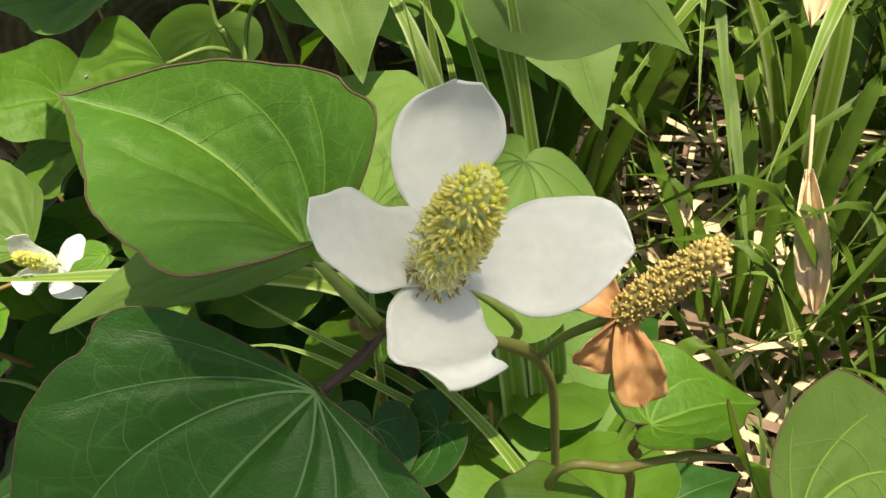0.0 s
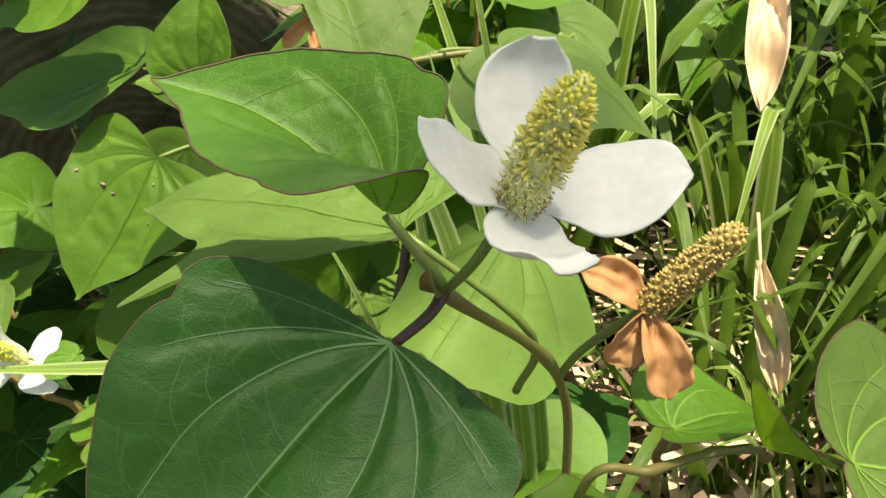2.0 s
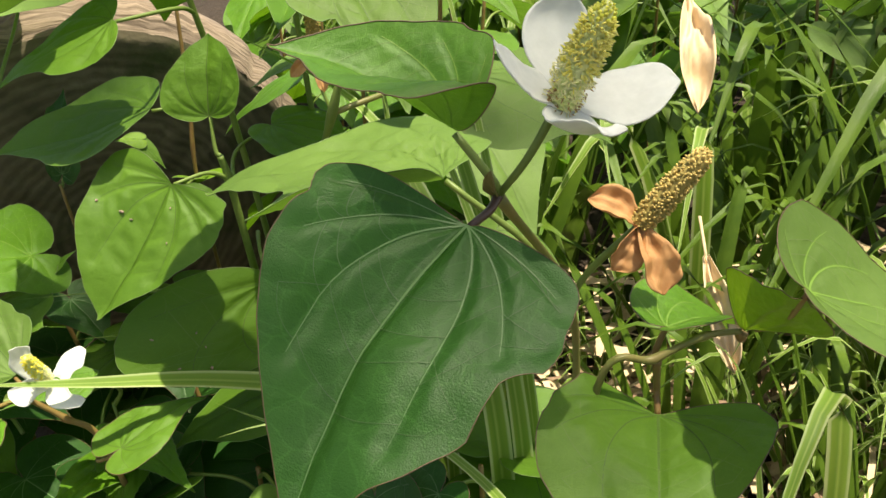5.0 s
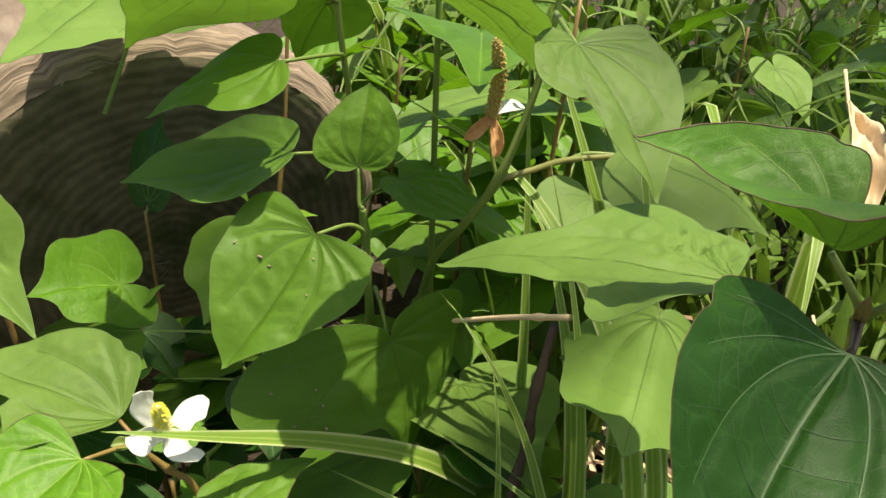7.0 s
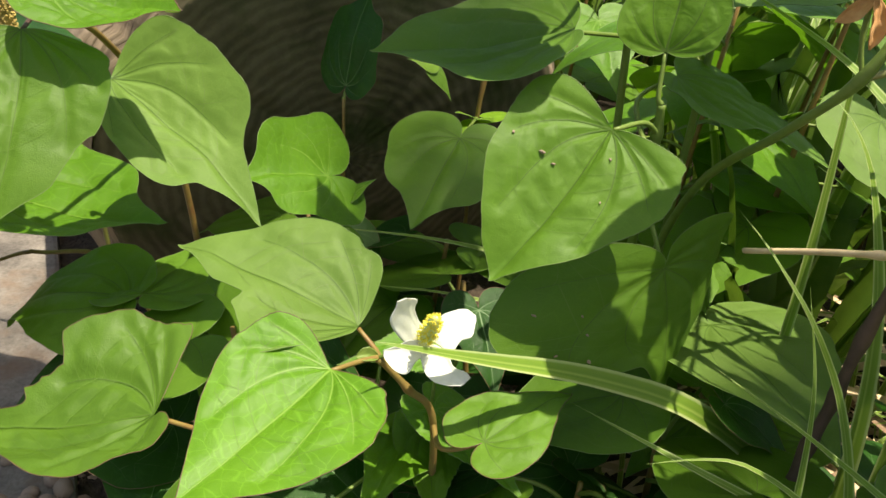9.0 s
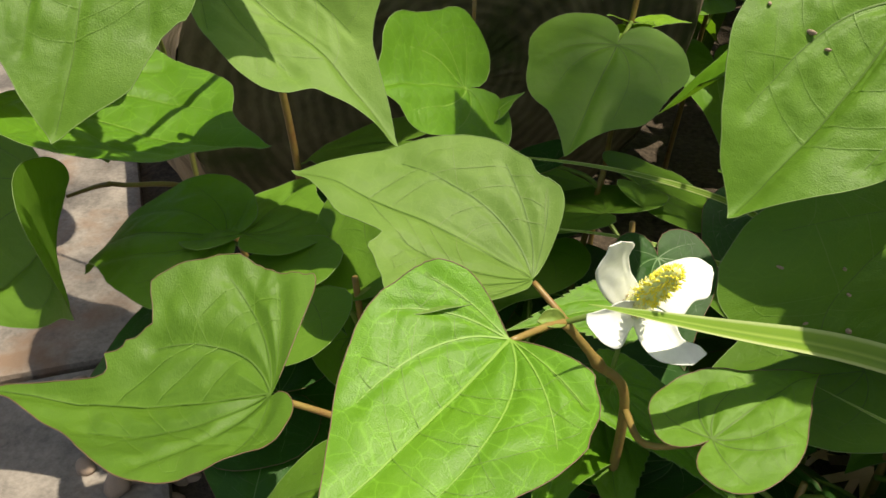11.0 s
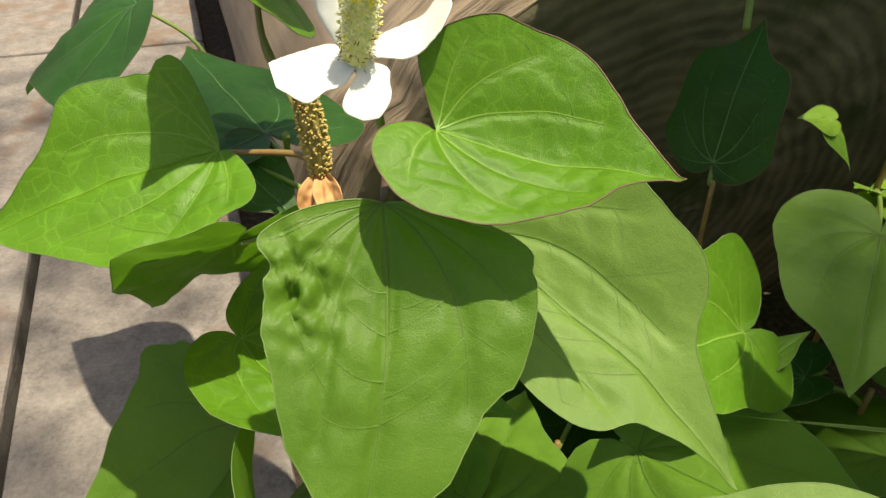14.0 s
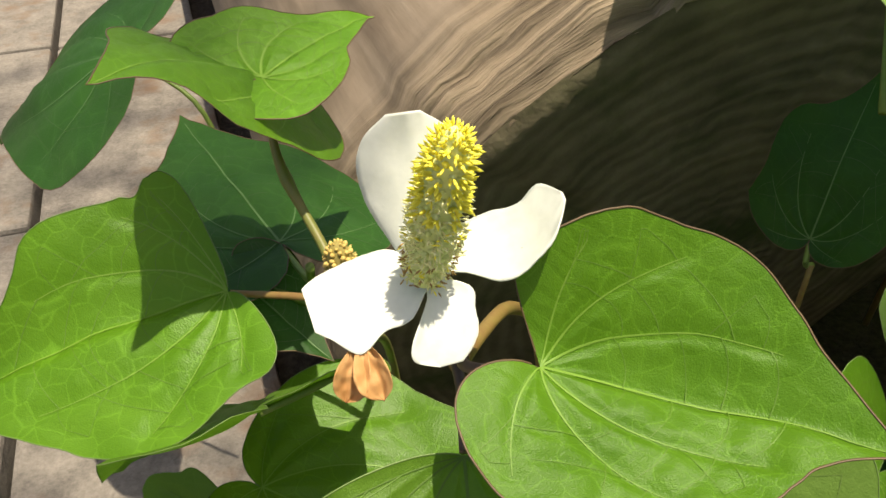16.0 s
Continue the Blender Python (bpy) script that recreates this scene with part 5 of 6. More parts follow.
leaf(shade, (0.3690, 0.9350, 0.2200), (0.3570, 0.9330, 0.2215), (0.0050, -50), (0.0050, 48), (0.3690, 0.9400, 0.2150), "young", STEM_GREEN, thick=0.0005, wave=0.01, rings=8)
leaf(shade, (0.3690, 0.9350, 0.2180), (0.3780, 0.9310, 0.2040), (0.0050, 25), (0.0050, -25), (0.3690, 0.9400, 0.2150), "green", STEM_GREEN, thick=0.0005, wave=0.01, rings=8)
bract(small, small.location, E1, (0.3255, 0.7705, 0.1895), (0, -0.5, 0.8), 0.0040, 0.5, 0.0, STEM_GREEN, "sheath", 51, wrinkle=0.03)
bract(front, front.location, J, (0.4522, 0.6350, 0.3010), (-0.6, -0.6, 0.3), 0.0022, 0.6, 0.0, STEM_OLIVE, "sheath", 52, wrinkle=0.03)

deep = thing("heart_leaved_herb", (0.395, 0.945, GROUND), "heart-leaved herb in the log's shade with tiny young leaves", "plant", "heart-leaved herbs")
DN = (0.3920, 0.9360, 0.1950)
stem(deep, [(0.396, 0.945, GROUND - 0.01), (0.394, 0.940, 0.12), DN, (0.3965, 0.9370, 0.240), (0.400, 0.940, 0.300)], 0.0012, 0.0009, STEM_RED, (0.6,), "reddish stem", 24)
leaf(deep, (0.3788, 0.9087, 0.1958), (0.3546, 0.8656, 0.1762), (0.0256, -5), (0.0281, 7), DN, "green", STEM_GREEN, rings=14, spokes=70, bow=0.026, lobe=0.95, taper=1.08, droop=0.10, mid=0.18, sho=0.01)
for dx, dy, dz, far in ((-0.011, -0.006, 0.004, 0.010), (-0.008, -0.010, -0.004, 0.011), (0.004, -0.012, 0.003, 0.010), (0.012, -0.006, 0.002, 0.017)):
    at = Vector(DN) + Vector((dx, dy, dz)) * 0.35
    leaf(deep, at, at + Vector((dx, dy, dz)).normalized() * far, (far * 0.45, 8), (far * 0.45, 4), DN, "young", STEM_GREEN, thick=0.0005, rings=8, spokes=40)
leaf(edge_plant, (0.3302, 0.8647, 0.1899), (0.3396, 0.8675, 0.1957), (0.0040, 12), (0.0040, 6), (0.3300, 0.8630, 0.1900), "bright", STEM_GREEN, thick=0.0005, rings=8, spokes=40)
leaf(edge_plant, (0.3302, 0.8647, 0.1899), (0.3259, 0.8634, 0.1836), (0.0040, 12), (0.0040, 6), (0.3300, 0.8630, 0.1900), "bright", STEM_GREEN, thick=0.0005, rings=8, spokes=40)

# ---- serrated seedling under the small flower ----
nettle = thing("serrated_seedling", (0.345, 0.80, GROUND), "small seedling with toothed bright green leaves", "plant")
stem(nettle, [(0.350, 0.800, GROUND - 0.01), (0.352, 0.796, 0.10), (0.353, 0.792, 0.165)], 0.0009, 0.0006, STEM_GREEN, (), "", 14)
leaf(nettle, (0.3509, 0.7815, 0.1840), (0.3210, 0.7771, 0.1813), (0.0088, -28), (0.0088, 24), (0.353, 0.793, 0.163), "bright", STEM_GREEN, teeth=0.07, lobe=0.4, sho=-0.25, rings=18, spokes=150)
leaf(nettle, (0.354, 0.792, 0.150), (0.378, 0.760, 0.140), (0.012, 5), (0.012, 10), (0.353, 0.794, 0.150), "bright", STEM_GREEN, teeth=0.05, rings=14, spokes=120)
leaf(nettle, (0.353, 0.795, 0.140), (0.350, 0.757, 0.132), (0.012, 5), (0.012, 10), (0.353, 0.796, 0.140), "green", STEM_GREEN, teeth=0.05, rings=14, spokes=120)
leaf(nettle, (0.349, 0.797, 0.135), (0.326, 0.752, 0.145), (0.013, 0), (0.013, 10), (0.352, 0.797, 0.135), "bright", STEM_GREEN, rings=14, spokes=80)

# ---- single grass blades that lean through the bed ----
def even_line(pts, n):
    """n + 1 places along a smooth line through unevenly spaced points, without overshoot."""
    p = [Vector(q) for q in pts]
    p = [2 * p[0] - p[1], *p, 2 * p[-1] - p[-2]]
    k = [0.0]
    for u, v in zip(p, p[1:]):
        k.append(k[-1] + math.sqrt((v - u).length))
    dense = []
    for i in range(1, len(p) - 2):
        for j in range(12):
            t = k[i] + (k[i + 1] - k[i]) * j / 12
            a1, a2, a3 = (p[q].lerp(p[q + 1], (t - k[q]) / (k[q + 1] - k[q])) for q in (i - 1, i, i + 1))
            b1 = a1.lerp(a2, (t - k[i - 1]) / (k[i + 1] - k[i - 1]))
            b2 = a2.lerp(a3, (t - k[i]) / (k[i + 2] - k[i]))
            dense.append(b1.lerp(b2, (t - k[i]) / (k[i + 1] - k[i])))
    dense.append(p[-2])
    far = [0.0]
    for u, v in zip(dense, dense[1:]):
        far.append(far[-1] + (v - u).length)
    out, q = [], 0
    for i in range(n + 1):
        at = far[-1] * i / n
        while q < len(dense) - 2 and far[q + 1] < at:
            q += 1
        out.append(dense[q].lerp(dense[q + 1], (at - far[q]) / max(1e-9, far[q + 1] - far[q])))
    return out


def lone_blade(pts, width, label, facing=(0, -0.5, 0.85), taper=4.0):
    """A grass blade through the points, carried on from the lowest one in a gentle curve down to the soil."""
    p, q = Vector(pts[0]), Vector(pts[1])
    d = (p - q).normalized()
    low = p + d * 0.020 + Vector((0, 0, -0.008))
    lower = low + d * 0.018 + Vector((0, 0, -0.028))
    root = Vector((lower.x + d.x * 0.012, lower.y + d.y * 0.012, GROUND - 0.004))
    line = [root, lower, low, *pts]
    ob = new("stray_grass", blade_mesh(even_line(line, 20), width, root, 0.3, 44, facing, GRASS_STRIPED, taper))
    ob.location = root
    return tagged(ob, label, "grass", "stray grass")


lone_blade([(0.4556, 0.7640, 0.147), (0.4285, 0.7700, 0.166), (0.3908, 0.7657, 0.184), (0.355, 0.757, 0.1985), (0.3272, 0.7494, 0.2105)], 0.0088,
           "cream-edged striped grass blade lying across a white flower", taper=9.0)
lone_blade([(0.4712, 0.7493, 0.2396), (0.4628, 0.7770, 0.2608), (0.4548, 0.7916, 0.2697), (0.4392, 0.8088, 0.2793), (0.4210, 0.8243, 0.2885)], 0.0085, "broad cream-striped grass blade leaning between leaves")
lone_blade([(0.4842, 0.7428, 0.2317), (0.4808, 0.7582, 0.2511), (0.4772, 0.7687, 0.2663), (0.4740, 0.7775, 0.2830)], 0.0075, "upright dark green grass blade", (0, -1, 0.3))
lone_blade([(0.4910, 0.7800, 0.2450), (0.4839, 0.7939, 0.2768), (0.4798, 0.8015, 0.2928), (0.4740, 0.8100, 0.3200)], 0.0085, "tall pale green grass blade", (0, -1, 0.3))
lone_blade([(0.4658, 0.7495, 0.2397), (0.4652, 0.7581, 0.2534), (0.4621, 0.7718, 0.2800)], 0.0050, "slim upright grass blade", (0, -1, 0.3))
lone_blade([(0.4765, 0.7788, 0.2211), (0.4743, 0.7922, 0.2416), (0.4688, 0.8008, 0.2522), (0.4639, 0.8055, 0.2570)], 0.0080, "sunlit yellow-green grass blade")
lone_blade([(0.4470, 0.7560, 0.2070), (0.4405, 0.7694, 0.2184), (0.4356, 0.7769, 0.2249), (0.4311, 0.7825, 0.2294)], 0.0050, "short pale-edged grass blade behind a straw")
lone_blade([(0.41, 0.85, 0.165), (0.365, 0.845, 0.182), (0.315, 0.850, 0.186)], 0.0034, "thin striped grass blade under the leaves")
lone_blade([(0.41, 0.835, 0.150), (0.37, 0.835, 0.165), (0.33, 0.84, 0.168)], 0.0034, "thin striped grass blade under the leaves")
lone_blade([(0.535, 0.675, 0.19), (0.512, 0.655, 0.238), (0.49, 0.650, 0.232)], 0.0045, "striped grass blade bent over")
lone_blade([(0.532, 0.650, 0.17), (0.517, 0.652, 0.235), (0.506, 0.655, 0.246)], 0.0045, "striped grass blade bent over")
lone_blade([(0.495, 0.735, 0.20), (0.488, 0.765, 0.29), (0.484, 0.79, 0.335)], 0.0050, "upright striped grass blade", (0, -1, 0.2))
lone_blade([(0.472, 0.80, 0.22), (0.468, 0.81, 0.31)], 0.0050, "upright green grass blade", (0, -1, 0.2))
lone_blade([(0.4392, 0.7245, 0.140), (0.4425, 0.7424, 0.1953), (0.4448, 0.7606, 0.2171)], 0.0042, "upright green grass blade with a pale edge", (0, -1, 0.3))
lone_blade([(0.4650, 0.7090, 0.1720), (0.4406, 0.7322, 0.1874), (0.4224, 0.7574, 0.1932)], 0.0048, "slanting green grass blade")
lone_blade([(0.4430, 0.7195, 0.170), (0.4139, 0.7272, 0.1888), (0.3931, 0.7304, 0.1862)], 0.0042, "short pale green grass blade with a sharp tip")
lone_blade([(0.4461, 0.7351, 0.1542), (0.4174, 0.7527, 0.1633), (0.3907, 0.7734, 0.1681)], 0.0052, "cream-edged grass blade in shade")


# ---- grass clumps ----
def grass_clump(seed, blades, height, spread, mat=None):
    rnd = random.Random(seed)
    ob = thing("grass_clump", (0, 0, 0), "clump of arching striped green grass", "grass", "grass clumps")
    for i in range(blades):
        a, lean = rnd.uniform(0, 2 * math.pi), rnd.uniform(0.35, 1.25)
        h = height * rnd.uniform(0.6, 1.0)
        d = Vector((math.cos(a), math.sin(a), 0))
        b = d * rnd.uniform(0, 0.02)
        far = spread * lean
        pts = [b, b + d * far * 0.18 + Vector((0, 0, h * 0.5)), b + d * far * 0.55 + Vector((0, 0, h * 0.88)),
               b + d * far + Vector((0, 0, h * (1.02 - 0.35 * lean)))]
        part("blade", blade_mesh(pts, rnd.uniform(0.008, 0.0135) * (0.6 if mat else 1.0), (0, 0, 0), 0.3, 14, (d.x, d.y, 1.2), mat), ob)
    return ob


rnd = random.Random(11)
CLUMPS = [grass_clump(300 + 40 * i, 11, 0.24 + 0.03 * i, 0.13 + 0.02 * i) for i in range(4)] + [grass_clump(470 + 40 * i, 11, 0.22 + 0.03 * i, 0.13, GRASS_STRIPED) for i in range(2)]
spots = []
while len(spots) < 74:
    x, y = rnd.uniform(0.50, 1.35), rnd.uniform(0.70, 1.75)
    if x < 0.56 and y > 0.86:
        continue
    if x < 0.50 + max(0.0, 0.76 - y) * 0.9 or math.hypot(x - 0.46, y - 0.56) < 0.17:
        continue
    if any(math.hypot(x - a, y - b) < 0.055 for a, b in spots):
        continue
    spots.append((x, y))
for _ in range(160):
    if len(spots) >= 104:
        break
    x, y = rnd.uniform(0.57, 0.74), rnd.uniform(0.68, 0.86)
    if any(math.hypot(x - a, y - b) < 0.024 for a, b in spots):
        continue
    spots.append((x, y))
for i, (x, y) in enumerate(spots):
    m = pose(x, y, GROUND, 0, 0, rnd.uniform(0, 360)) @ Matrix.Scale(0.68 if math.hypot(x - 0.46, y - 0.56) < 0.25 else 1.0, 4)
    if i < 4:
        CLUMPS[i].matrix_basis = m
    elif i in (74, 75):
        CLUMPS[i - 70].matrix_basis = m @ Matrix.Scale(0.8, 4)
    elif i > 75:
        copy_thing(CLUMPS[4 + i % 2 if i % 5 < 3 else i % 4], m @ Matrix.Scale(0.72, 4))
    else:
        copy_thing(CLUMPS[i % 4], m)


# ---- further herbs of the bed ----
def filler_herb(seed, height, count, size, kinds):
    rnd = random.Random(seed)
    ob = thing("heart_leaved_herb", (0, 0, 0), "leafy heart-leaved herb among its neighbours", "plant", "heart-leaved herbs")
    bend = Vector((rnd.uniform(-0.02, 0.02), rnd.uniform(-0.02, 0.02), 0))
    stem(ob, [(0, 0, -0.01), bend * 0.4 + Vector((0, 0, height * 0.5)), bend + Vector((0, 0, height))], 0.0017, 0.0009, STEM_RED, (), "", 14)
    for i in range(count):
        t = 0.42 + 0.58 * (i + 0.5) / count
        a = i * 2.4 + rnd.uniform(-0.5, 0.5)
        d = Vector((math.cos(a), math.sin(a), 0))
        node = bend * t + Vector((0, 0, height * t))
        hub = node + d * rnd.uniform(0.015, 0.032) + Vector((0, 0, rnd.uniform(0.0, 0.016)))
        far = size * rnd.uniform(0.75, 1.15) * (1.1 - 0.35 * (t > 0.9))
        tip = hub + (d + Vector((0, 0, -rnd.uniform(0.15, 0.9)))).normalized() * far
        leaf(ob, hub, tip, (far * 0.47, rnd.uniform(-5, 20)), (far * 0.47, rnd.uniform(-5, 20)), node, rnd.choice(kinds), STEM_GREEN,
             rings=8, spokes=44, bow=0.06)
    return ob


# The two low herbs mix in the darker leaf as shade under the others.
FILL = [filler_herb(500 + i, h, n, s, k) for i, (h, n, s, k) in enumerate((
    (0.25, 8, 0.052, ("green", "pale", "bright")), (0.22, 8, 0.056, ("green", "bright")), (0.28, 9, 0.050, ("green", "pale")),
    (0.13, 6, 0.046, ("green", "dark")), (0.10, 6, 0.044, ("dark", "green"))))]
places = [(1, 0.470, 0.890), (2, 0.500, 0.870), (0, 0.530, 0.920), (1, 0.510, 0.955),
          (3, 0.300, 0.830), (4, 0.340, 0.820), (3, 0.385, 0.840), (4, 0.400, 0.770), (3, 0.440, 0.790), (4, 0.470, 0.800), (3, 0.430, 0.850),
          (4, 0.310, 0.770), (3, 0.360, 0.870), (4, 0.290, 0.890), (3, 0.330, 0.900), (4, 0.270, 0.840), (3, 0.470, 0.700),
          (4, 0.500, 0.690), (3, 0.450, 0.720), (4, 0.350, 0.730), (3, 0.490, 0.760), (4, 0.380, 0.740),
          (3, 0.520, 0.66), (4, 0.49, 0.625), (3, 0.455, 0.665)]
while len(places) < 74:
    x, y = rnd.uniform(0.46, 1.25), rnd.uniform(0.90, 1.9)
    u = Vector((x, y, 0)).dot(U_AX)
    if u < 0.72 or (x > 0.62 and rnd.random() < 0.45) or any(math.hypot(x - a, y - b) < 0.06 for _, a, b in places):
        continue
    places.append((rnd.choice((0, 1, 2)), x, y))
used = set()
for k, x, y in places:
    m = pose(x, y, GROUND + 0.004, 0, 0, rnd.uniform(0, 360))
    if k not in used:
        used.add(k)
        FILL[k].matrix_basis = m
    else:
        copy_thing(FILL[k], m)


# ---- straw, twig, dry leaves, stones ----
straw = thing("straw_piece", (0.4401, 0.7857, 0.2135), "broken pale straw caught across the stems", "straw")
sh = Shape(straw.location)
tube(sh, [(0.4401, 0.7857, 0.2135), (0.4530, 0.7670, 0.2240), (0.4648, 0.7477, 0.2335)], 0.0017, 0.0021, 8, 16, 0, (0.75,), 0.5)
part("stalk", sh.mesh("straw", [STRAW]), straw)
twig = thing("dead_stem", (0.447, 0.735, GROUND), "dead dark brown upright plant stem", "dead stem")
sh = Shape(twig.location)
tube(sh, [(0.440, 0.742, GROUND - 0.01), (0.447, 0.744, 0.12), (0.4482, 0.745, 0.137), (0.4515, 0.746, 0.150), (0.4518, 0.747, 0.168), (0.4558, 0.749, 0.186), (0.4572, 0.750, 0.204), (0.4620, 0.7520, 0.2290)], 0.0021, 0.0015, 8, 48, 0, (0.35, 0.48, 0.6, 0.74, 0.88))
part("stalk", sh.mesh("twig", [TWIG]), twig)


def dry_leaf(at, to, up, width, label, seed):
    """A curled dead leaf hanging in the grass."""
    ob = thing("dry_leaf", at, label, "dry leaf", "dry leaves")
    bract(ob, at, at, to, up, width, 0.75, 0.4, STRAW, "leaf_blade", seed, wrinkle=0.10, sharp=0.8)
    mid = Vector(at).lerp(Vector(to), -0.4) + Vector((0.004, 0.002, -0.004))
    stem(ob, [mid, Vector(at).lerp(Vector(to), 0.05)], 0.0007, 0.0006, STRAW, (), "", 4, "stalk")


dry_leaf((0.575, 0.775, 0.292), (0.558, 0.738, 0.262), (-0.4, -0.8, 0.4), 0.011, "curled tan dry leaf hanging in the grass", 3)
dry_leaf((0.590, 0.77, 0.190), (0.586, 0.738, 0.154), (-0.4, -0.8, 0.3), 0.011, "curled tan dry leaf low in the grass", 4)
dry_leaf((0.53, 0.68, 0.062), (0.570, 0.652, 0.066), (0, -0.2, 1), 0.010, "dry straw-coloured leaf on the soil", 5)


def stone_mesh(seed, mat):
    bm = bmesh.new()
    bmesh.ops.create_icosphere(bm, subdivisions=2, radius=1)
    for v in bm.verts:
        v.co *= 1 + 0.28 * noise.noise(v.co * 1.3 + Vector((seed * 3.1, 0, 0)))
        v.co.z *= 0.7
    me = bpy.data.meshes.new("stone")
    bm.to_mesh(me)
    bm.free()
    me.materials.append(mat)
    me.polygons.foreach_set("use_smooth", [True] * len(me.polygons))
    return me


STONES = [stone_mesh(i, PEBBLE if i < 4 else LITTER) for i in range(6)]
for i in range(46):
    x, y = rnd.gauss(0.205, 0.016), rnd.gauss(0.905, 0.028)
    ob = tagged(new("pebble", STONES[i % 4]), "small pinkish-tan pebble beside the paving", "pebble", "pebbles")
    r = rnd.uniform(0.0025, 0.0065)
    ob.matrix_basis = pose(x, y, GROUND - 0.012 + r * 0.55 + (0.012 if Vector((x, y, 0)).dot(U_AX) < 0.428 else 0), rnd.uniform(0, 40), 0, rnd.uniform(0, 360)) @ Matrix.Diagonal((r, r * 0.8, r, 1))
for i in range(26):
    x, y = rnd.uniform(0.33, 0.50), rnd.uniform(0.74, 0.86)
    ob = tagged(new("clod", STONES[i % 6]), "crumb of soil and bark on the ground", "clod", "clods")
    r = rnd.uniform(0.003, 0.008)
    ob.matrix_basis = pose(x, y, GROUND + 0.006, rnd.uniform(0, 40), 0, rnd.uniform(0, 360)) @ Matrix.Diagonal((r, r * 0.7, r, 1))

for x, y in ((0.4257, 0.8891), (0.4268, 0.8769), (0.4161, 0.8742), (0.4346, 0.8873), (0.4100, 0.8800), (0.4210, 0.8640), (0.4400, 0.8780)):
    r = rnd.uniform(0.0045, 0.008)
    ob = tagged(new("pebble", STONES[int(x * 1e4) % 4]), "pinkish-tan pebble on the soil", "pebble", "pebbles")
    ob.matrix_basis = pose(x, y, GROUND + 0.005, 20, 0, x * 9000) @ Matrix.Diagonal((r, r * 0.8, r, 1))
stick = thing("straw_piece", (0.3171, 0.9252, 0.040), "short broken pale stick lying on the soil", "straw")
sh = Shape(stick.location)
tube(sh, [(0.3100, 0.9245, 0.040), (0.3300, 0.9262, 0.043), (0.3480, 0.9290, 0.041)], 0.0030, 0.0034, 10, 16, 0, (0.3, 0.8), 0.8)
part("stalk", sh.mesh("stick", [STRAW]), stick)

# ---- straw litter over the soil under the grass ----
sh = Shape()
for i in range(760):
    x, y = rnd.uniform(0.47, 0.80), rnd.uniform(0.62, 0.95)
    a, q = rnd.uniform(0, 2 * math.pi), rnd.uniform(0.015, 0.05)
    h = Vector((math.cos(a), math.sin(a), 0)) * q
    z = GROUND + rnd.uniform(0.004, 0.075)
    c = Vector((x, y, z))
    s = Vector((-math.sin(a), math.cos(a), rnd.uniform(-0.4, 0.4))) * rnd.uniform(0.001, 0.0024)
    up = Vector((0, 0, rnd.uniform(0.0, 0.010)))
    sh.add([c - h - s, c - h + s, c + up - s, c + up + s, c + h - s, c + h + s], [(0, 1, 3, 2), (2, 3, 5, 4)], rnd.choice((0, 0, 1)))
tagged(new("straw_litter", sh.mesh("straw_litter", [STRAW, LITTER])), "broken tan straw and dead grass lying on the soil", "litter", kind="stuff")

# ---- grit on the broad leaves ----
for x, y, z, r, k in ((0.3667, 0.7936, 0.2456, 0.0007, 1), (0.3741, 0.7896, 0.2417, 0.0011, 0), (0.3768, 0.7870, 0.2394, 0.0007, 1), (0.3903, 0.7821, 0.2432, 0.0006, 1),
                      (0.3872, 0.7758, 0.2337, 0.0005, 1), (0.3749, 0.7754, 0.1986, 0.0008, 2), (0.3819, 0.7711, 0.1874, 0.0007, 2), (0.3918, 0.7749, 0.1918, 0.0006, 2),
                      (0.3925, 0.7717, 0.1847, 0.0009, 0), (0.3897, 0.7764, 0.1973, 0.0006, 2)):
    ob = tagged(new("grit", STONES[k]), "speck of grit lying on a leaf", "grit", "grit specks")
    ob.matrix_basis = pose(x, y, z, 40, 0, x * 9000) @ Matrix.Diagonal((r, r * 0.6, r * 0.6, 1))

# ---- unseen overhanging tree, added so that its leaves shade a part of the bed ----
TOP = 3.1


def shade_spot(x, y, z):
    """The place in the crown that throws its shade on a spot below."""
    return Vector((x, y, z)) + SUN_TO * ((TOP - z) / SUN_TO.z)


tree = thing("tree", (1.9, 1.6, GROUND), "unseen slender tree added to throw shade on the bed", "tree")
near, far_ = shade_spot(0.45, 0.63, 0.3), shade_spot(0.08, 1.15, 0.03)
sh = Shape(tree.location)
tube(sh, [(1.90, 1.60, GROUND - 0.05), (1.88, 1.55, 1.2), (1.78, 1.35, 2.2), shade_spot(1.05, 0.72, 0.1), shade_spot(0.65, 0.655, 0.2) + Vector((0, 0, 0.05)), near + Vector((0.03, -0.01, 0.05))], 0.045, 0.003, 10, 48)
tube(sh, [(1.79, 1.38, 2.15), shade_spot(0.85, 1.75, 0.0), shade_spot(0.3, 1.75, 0.0), far_ + Vector((0.05, 0.15, 0.1)), far_ + Vector((0, 0, 0.1))], 0.025, 0.005, 10, 36)
part("trunk", sh.mesh("trunk", [TWIG]), tree)
sh = Shape(tree.location)
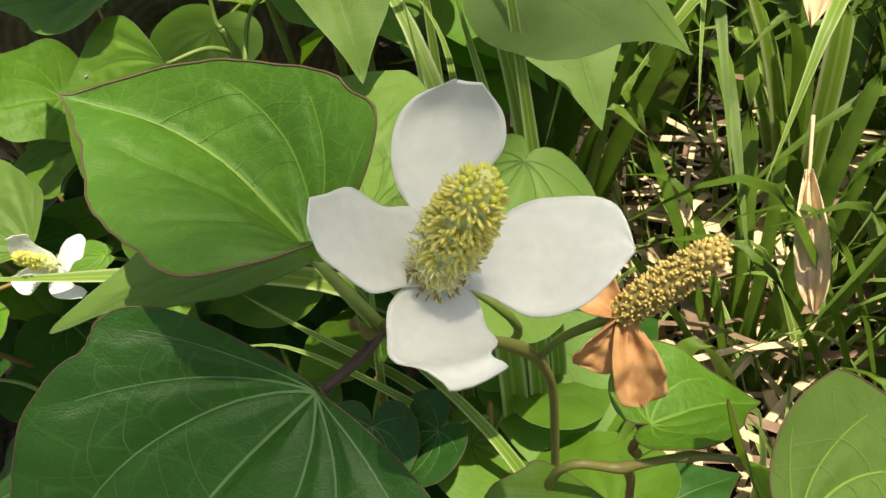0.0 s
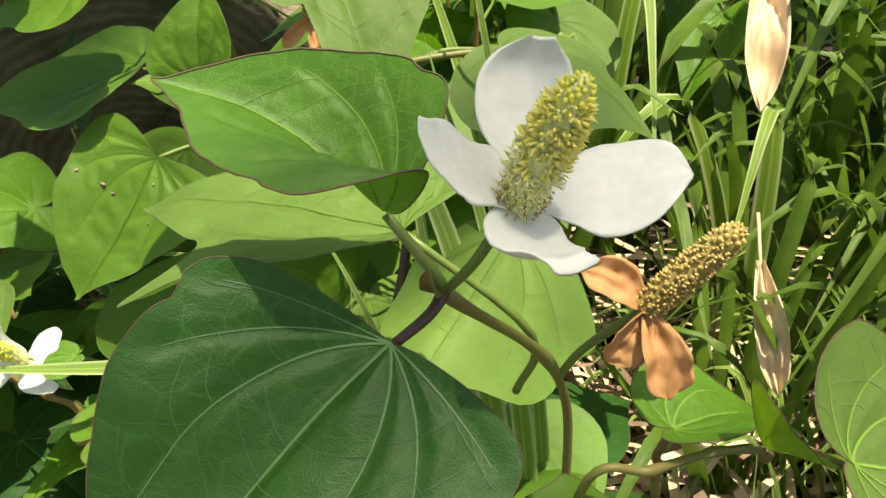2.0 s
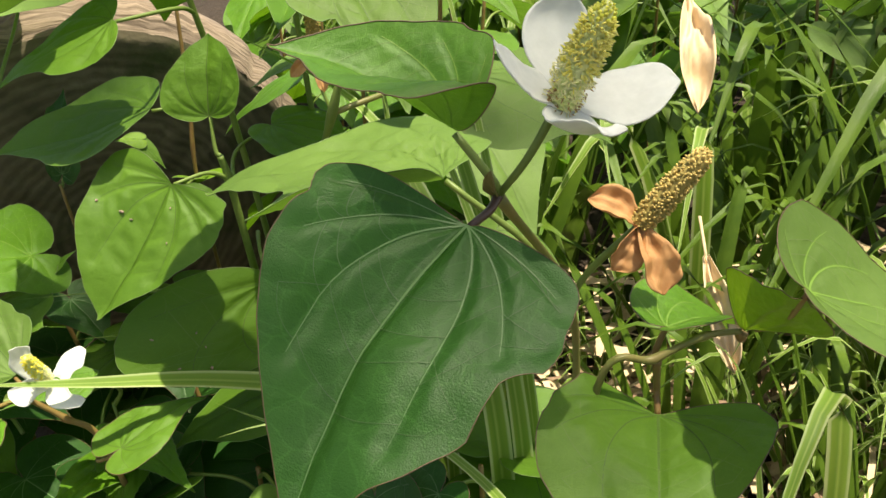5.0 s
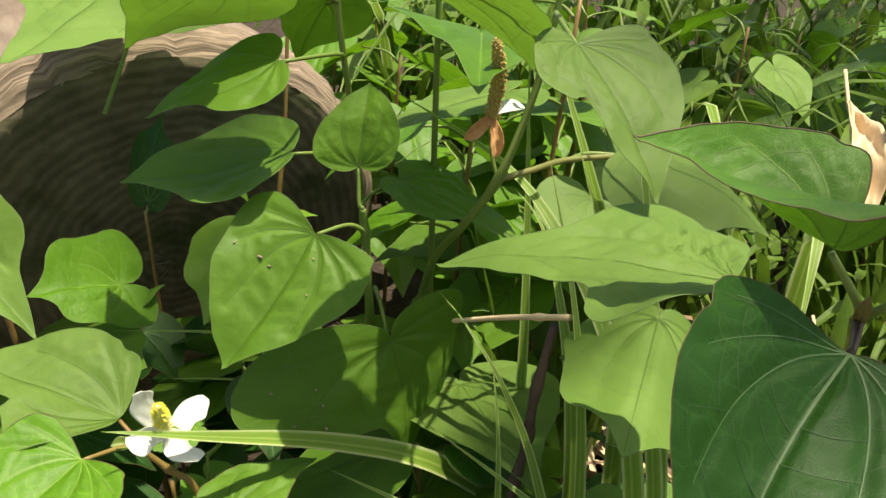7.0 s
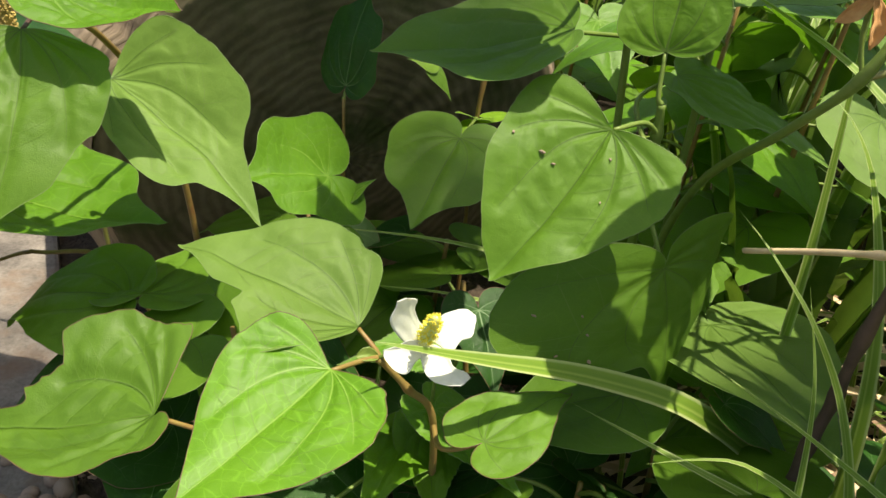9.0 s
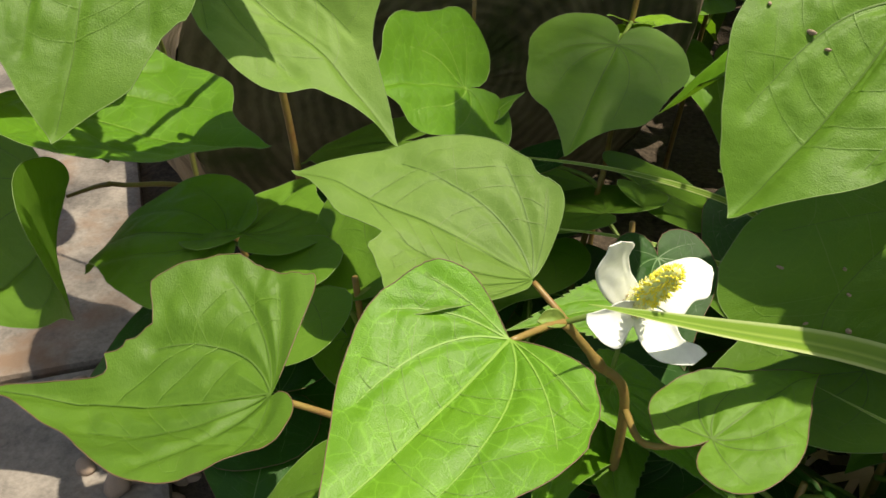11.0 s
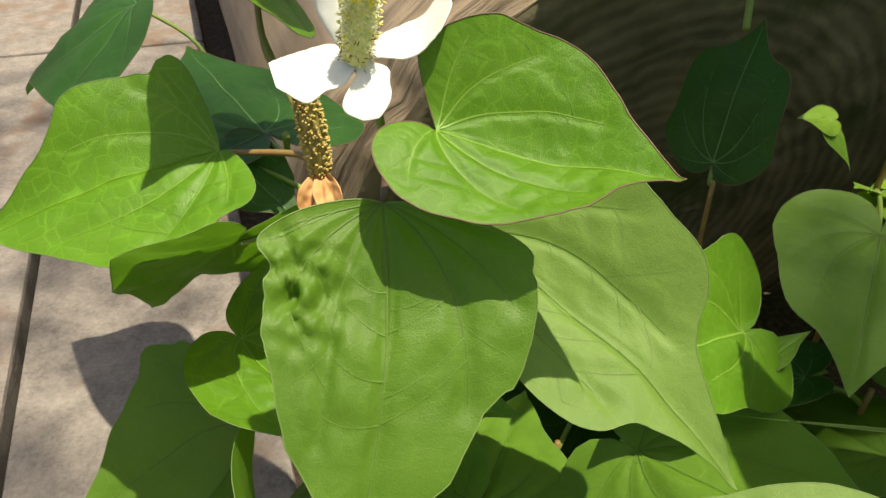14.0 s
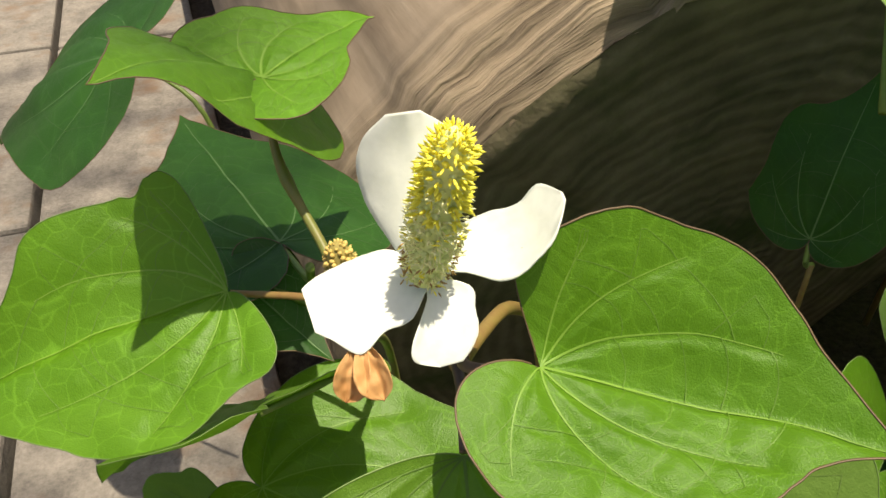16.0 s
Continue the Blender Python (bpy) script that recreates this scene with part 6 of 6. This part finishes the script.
# Leaf clusters set where the paving and two single leaves should be shaded.
for sx, sy, sz, n_, r_ in ((0.06, 1.05, 0.03, 95, 0.15), (0.10, 1.35, 0.03, 170, 0.22), (-0.1, 1.2, 0.03, 135, 0.2), (0.368, 0.892, 0.19, 42, 0.036), (0.482, 0.756, 0.24, 24, 0.028)):
    spot = shade_spot(sx, sy, sz)
    for i in range(n_):
        a, q = rnd.uniform(0, 2 * math.pi), r_ * math.sqrt(rnd.random())
        c = spot + Vector((q * math.cos(a), q * math.sin(a), rnd.uniform(-0.07, 0.07)))
        a = rnd.uniform(0, 2 * math.pi)
        d = Vector((math.cos(a), math.sin(a), rnd.uniform(-0.5, 0.1)))
        s = d.cross(Vector((0, 0, 1))).normalized()
        f = rnd.uniform(0.018, 0.030)
        sh.add([c, c + d * f * 0.35 + s * f * 0.3, c + d * f * 0.7 + s * f * 0.24, c + d * f, c + d * f * 0.7 - s * f * 0.24, c + d * f * 0.35 - s * f * 0.3], [(0, 1, 2, 3), (0, 3, 4, 5)], 0)
# Bigger leaves added to darken the far grass.
for i in range(540):
    mx, my, mr = (1.12, 1.45, 0.5) if i < 420 else (0.84, 1.08, 0.19)
    a, q = rnd.uniform(0, 2 * math.pi), mr * math.sqrt(rnd.random())
    c = shade_spot(mx + q * math.cos(a), my + q * math.sin(a), 0.1) + Vector((0, 0, rnd.uniform(-0.12, 0.12)))
    a, f = rnd.uniform(0, 2 * math.pi), rnd.uniform(0.040, 0.065)
    d = Vector((math.cos(a), math.sin(a), rnd.uniform(-0.5, 0.1)))
    s = d.cross(Vector((0, 0, 1))).normalized()
    sh.add([c, c + d * f * 0.35 + s * f * 0.3, c + d * f * 0.7 + s * f * 0.24, c + d * f, c + d * f * 0.7 - s * f * 0.24, c + d * f * 0.35 - s * f * 0.3], [(0, 1, 2, 3), (0, 3, 4, 5)], 0)
# Grid of small leaves placed to dim the front flower and its leaves.
cells = [(0.400 + 0.0125 * i, 0.598 + 0.0125 * j) for i in range(7) for j in range(6) if j < 4 or (j == 4 and i % 2)] + [(0.447 + 0.0115 * i, 0.612 + 0.0115 * j) for i in range(4) for j in range(4)]
for x, y in cells:
    c = shade_spot(x + rnd.uniform(-0.004, 0.004), y + rnd.uniform(-0.004, 0.004), 0.305) + SUN_TO * rnd.uniform(-0.1, 0.1)
    a, f = rnd.uniform(0, 2 * math.pi), rnd.uniform(0.0145, 0.0195)
    d = Vector((math.cos(a), math.sin(a), rnd.uniform(-0.3, 0.1)))
    s = d.cross(Vector((0, 0, 1))).normalized()
    sh.add([c, c + d * f * 0.35 + s * f * 0.3, c + d * f * 0.7 + s * f * 0.24, c + d * f, c + d * f * 0.7 - s * f * 0.24, c + d * f * 0.35 - s * f * 0.3], [(0, 1, 2, 3), (0, 3, 4, 5)], 0)
part("crown", sh.mesh("crown", [LEAF]), tree)
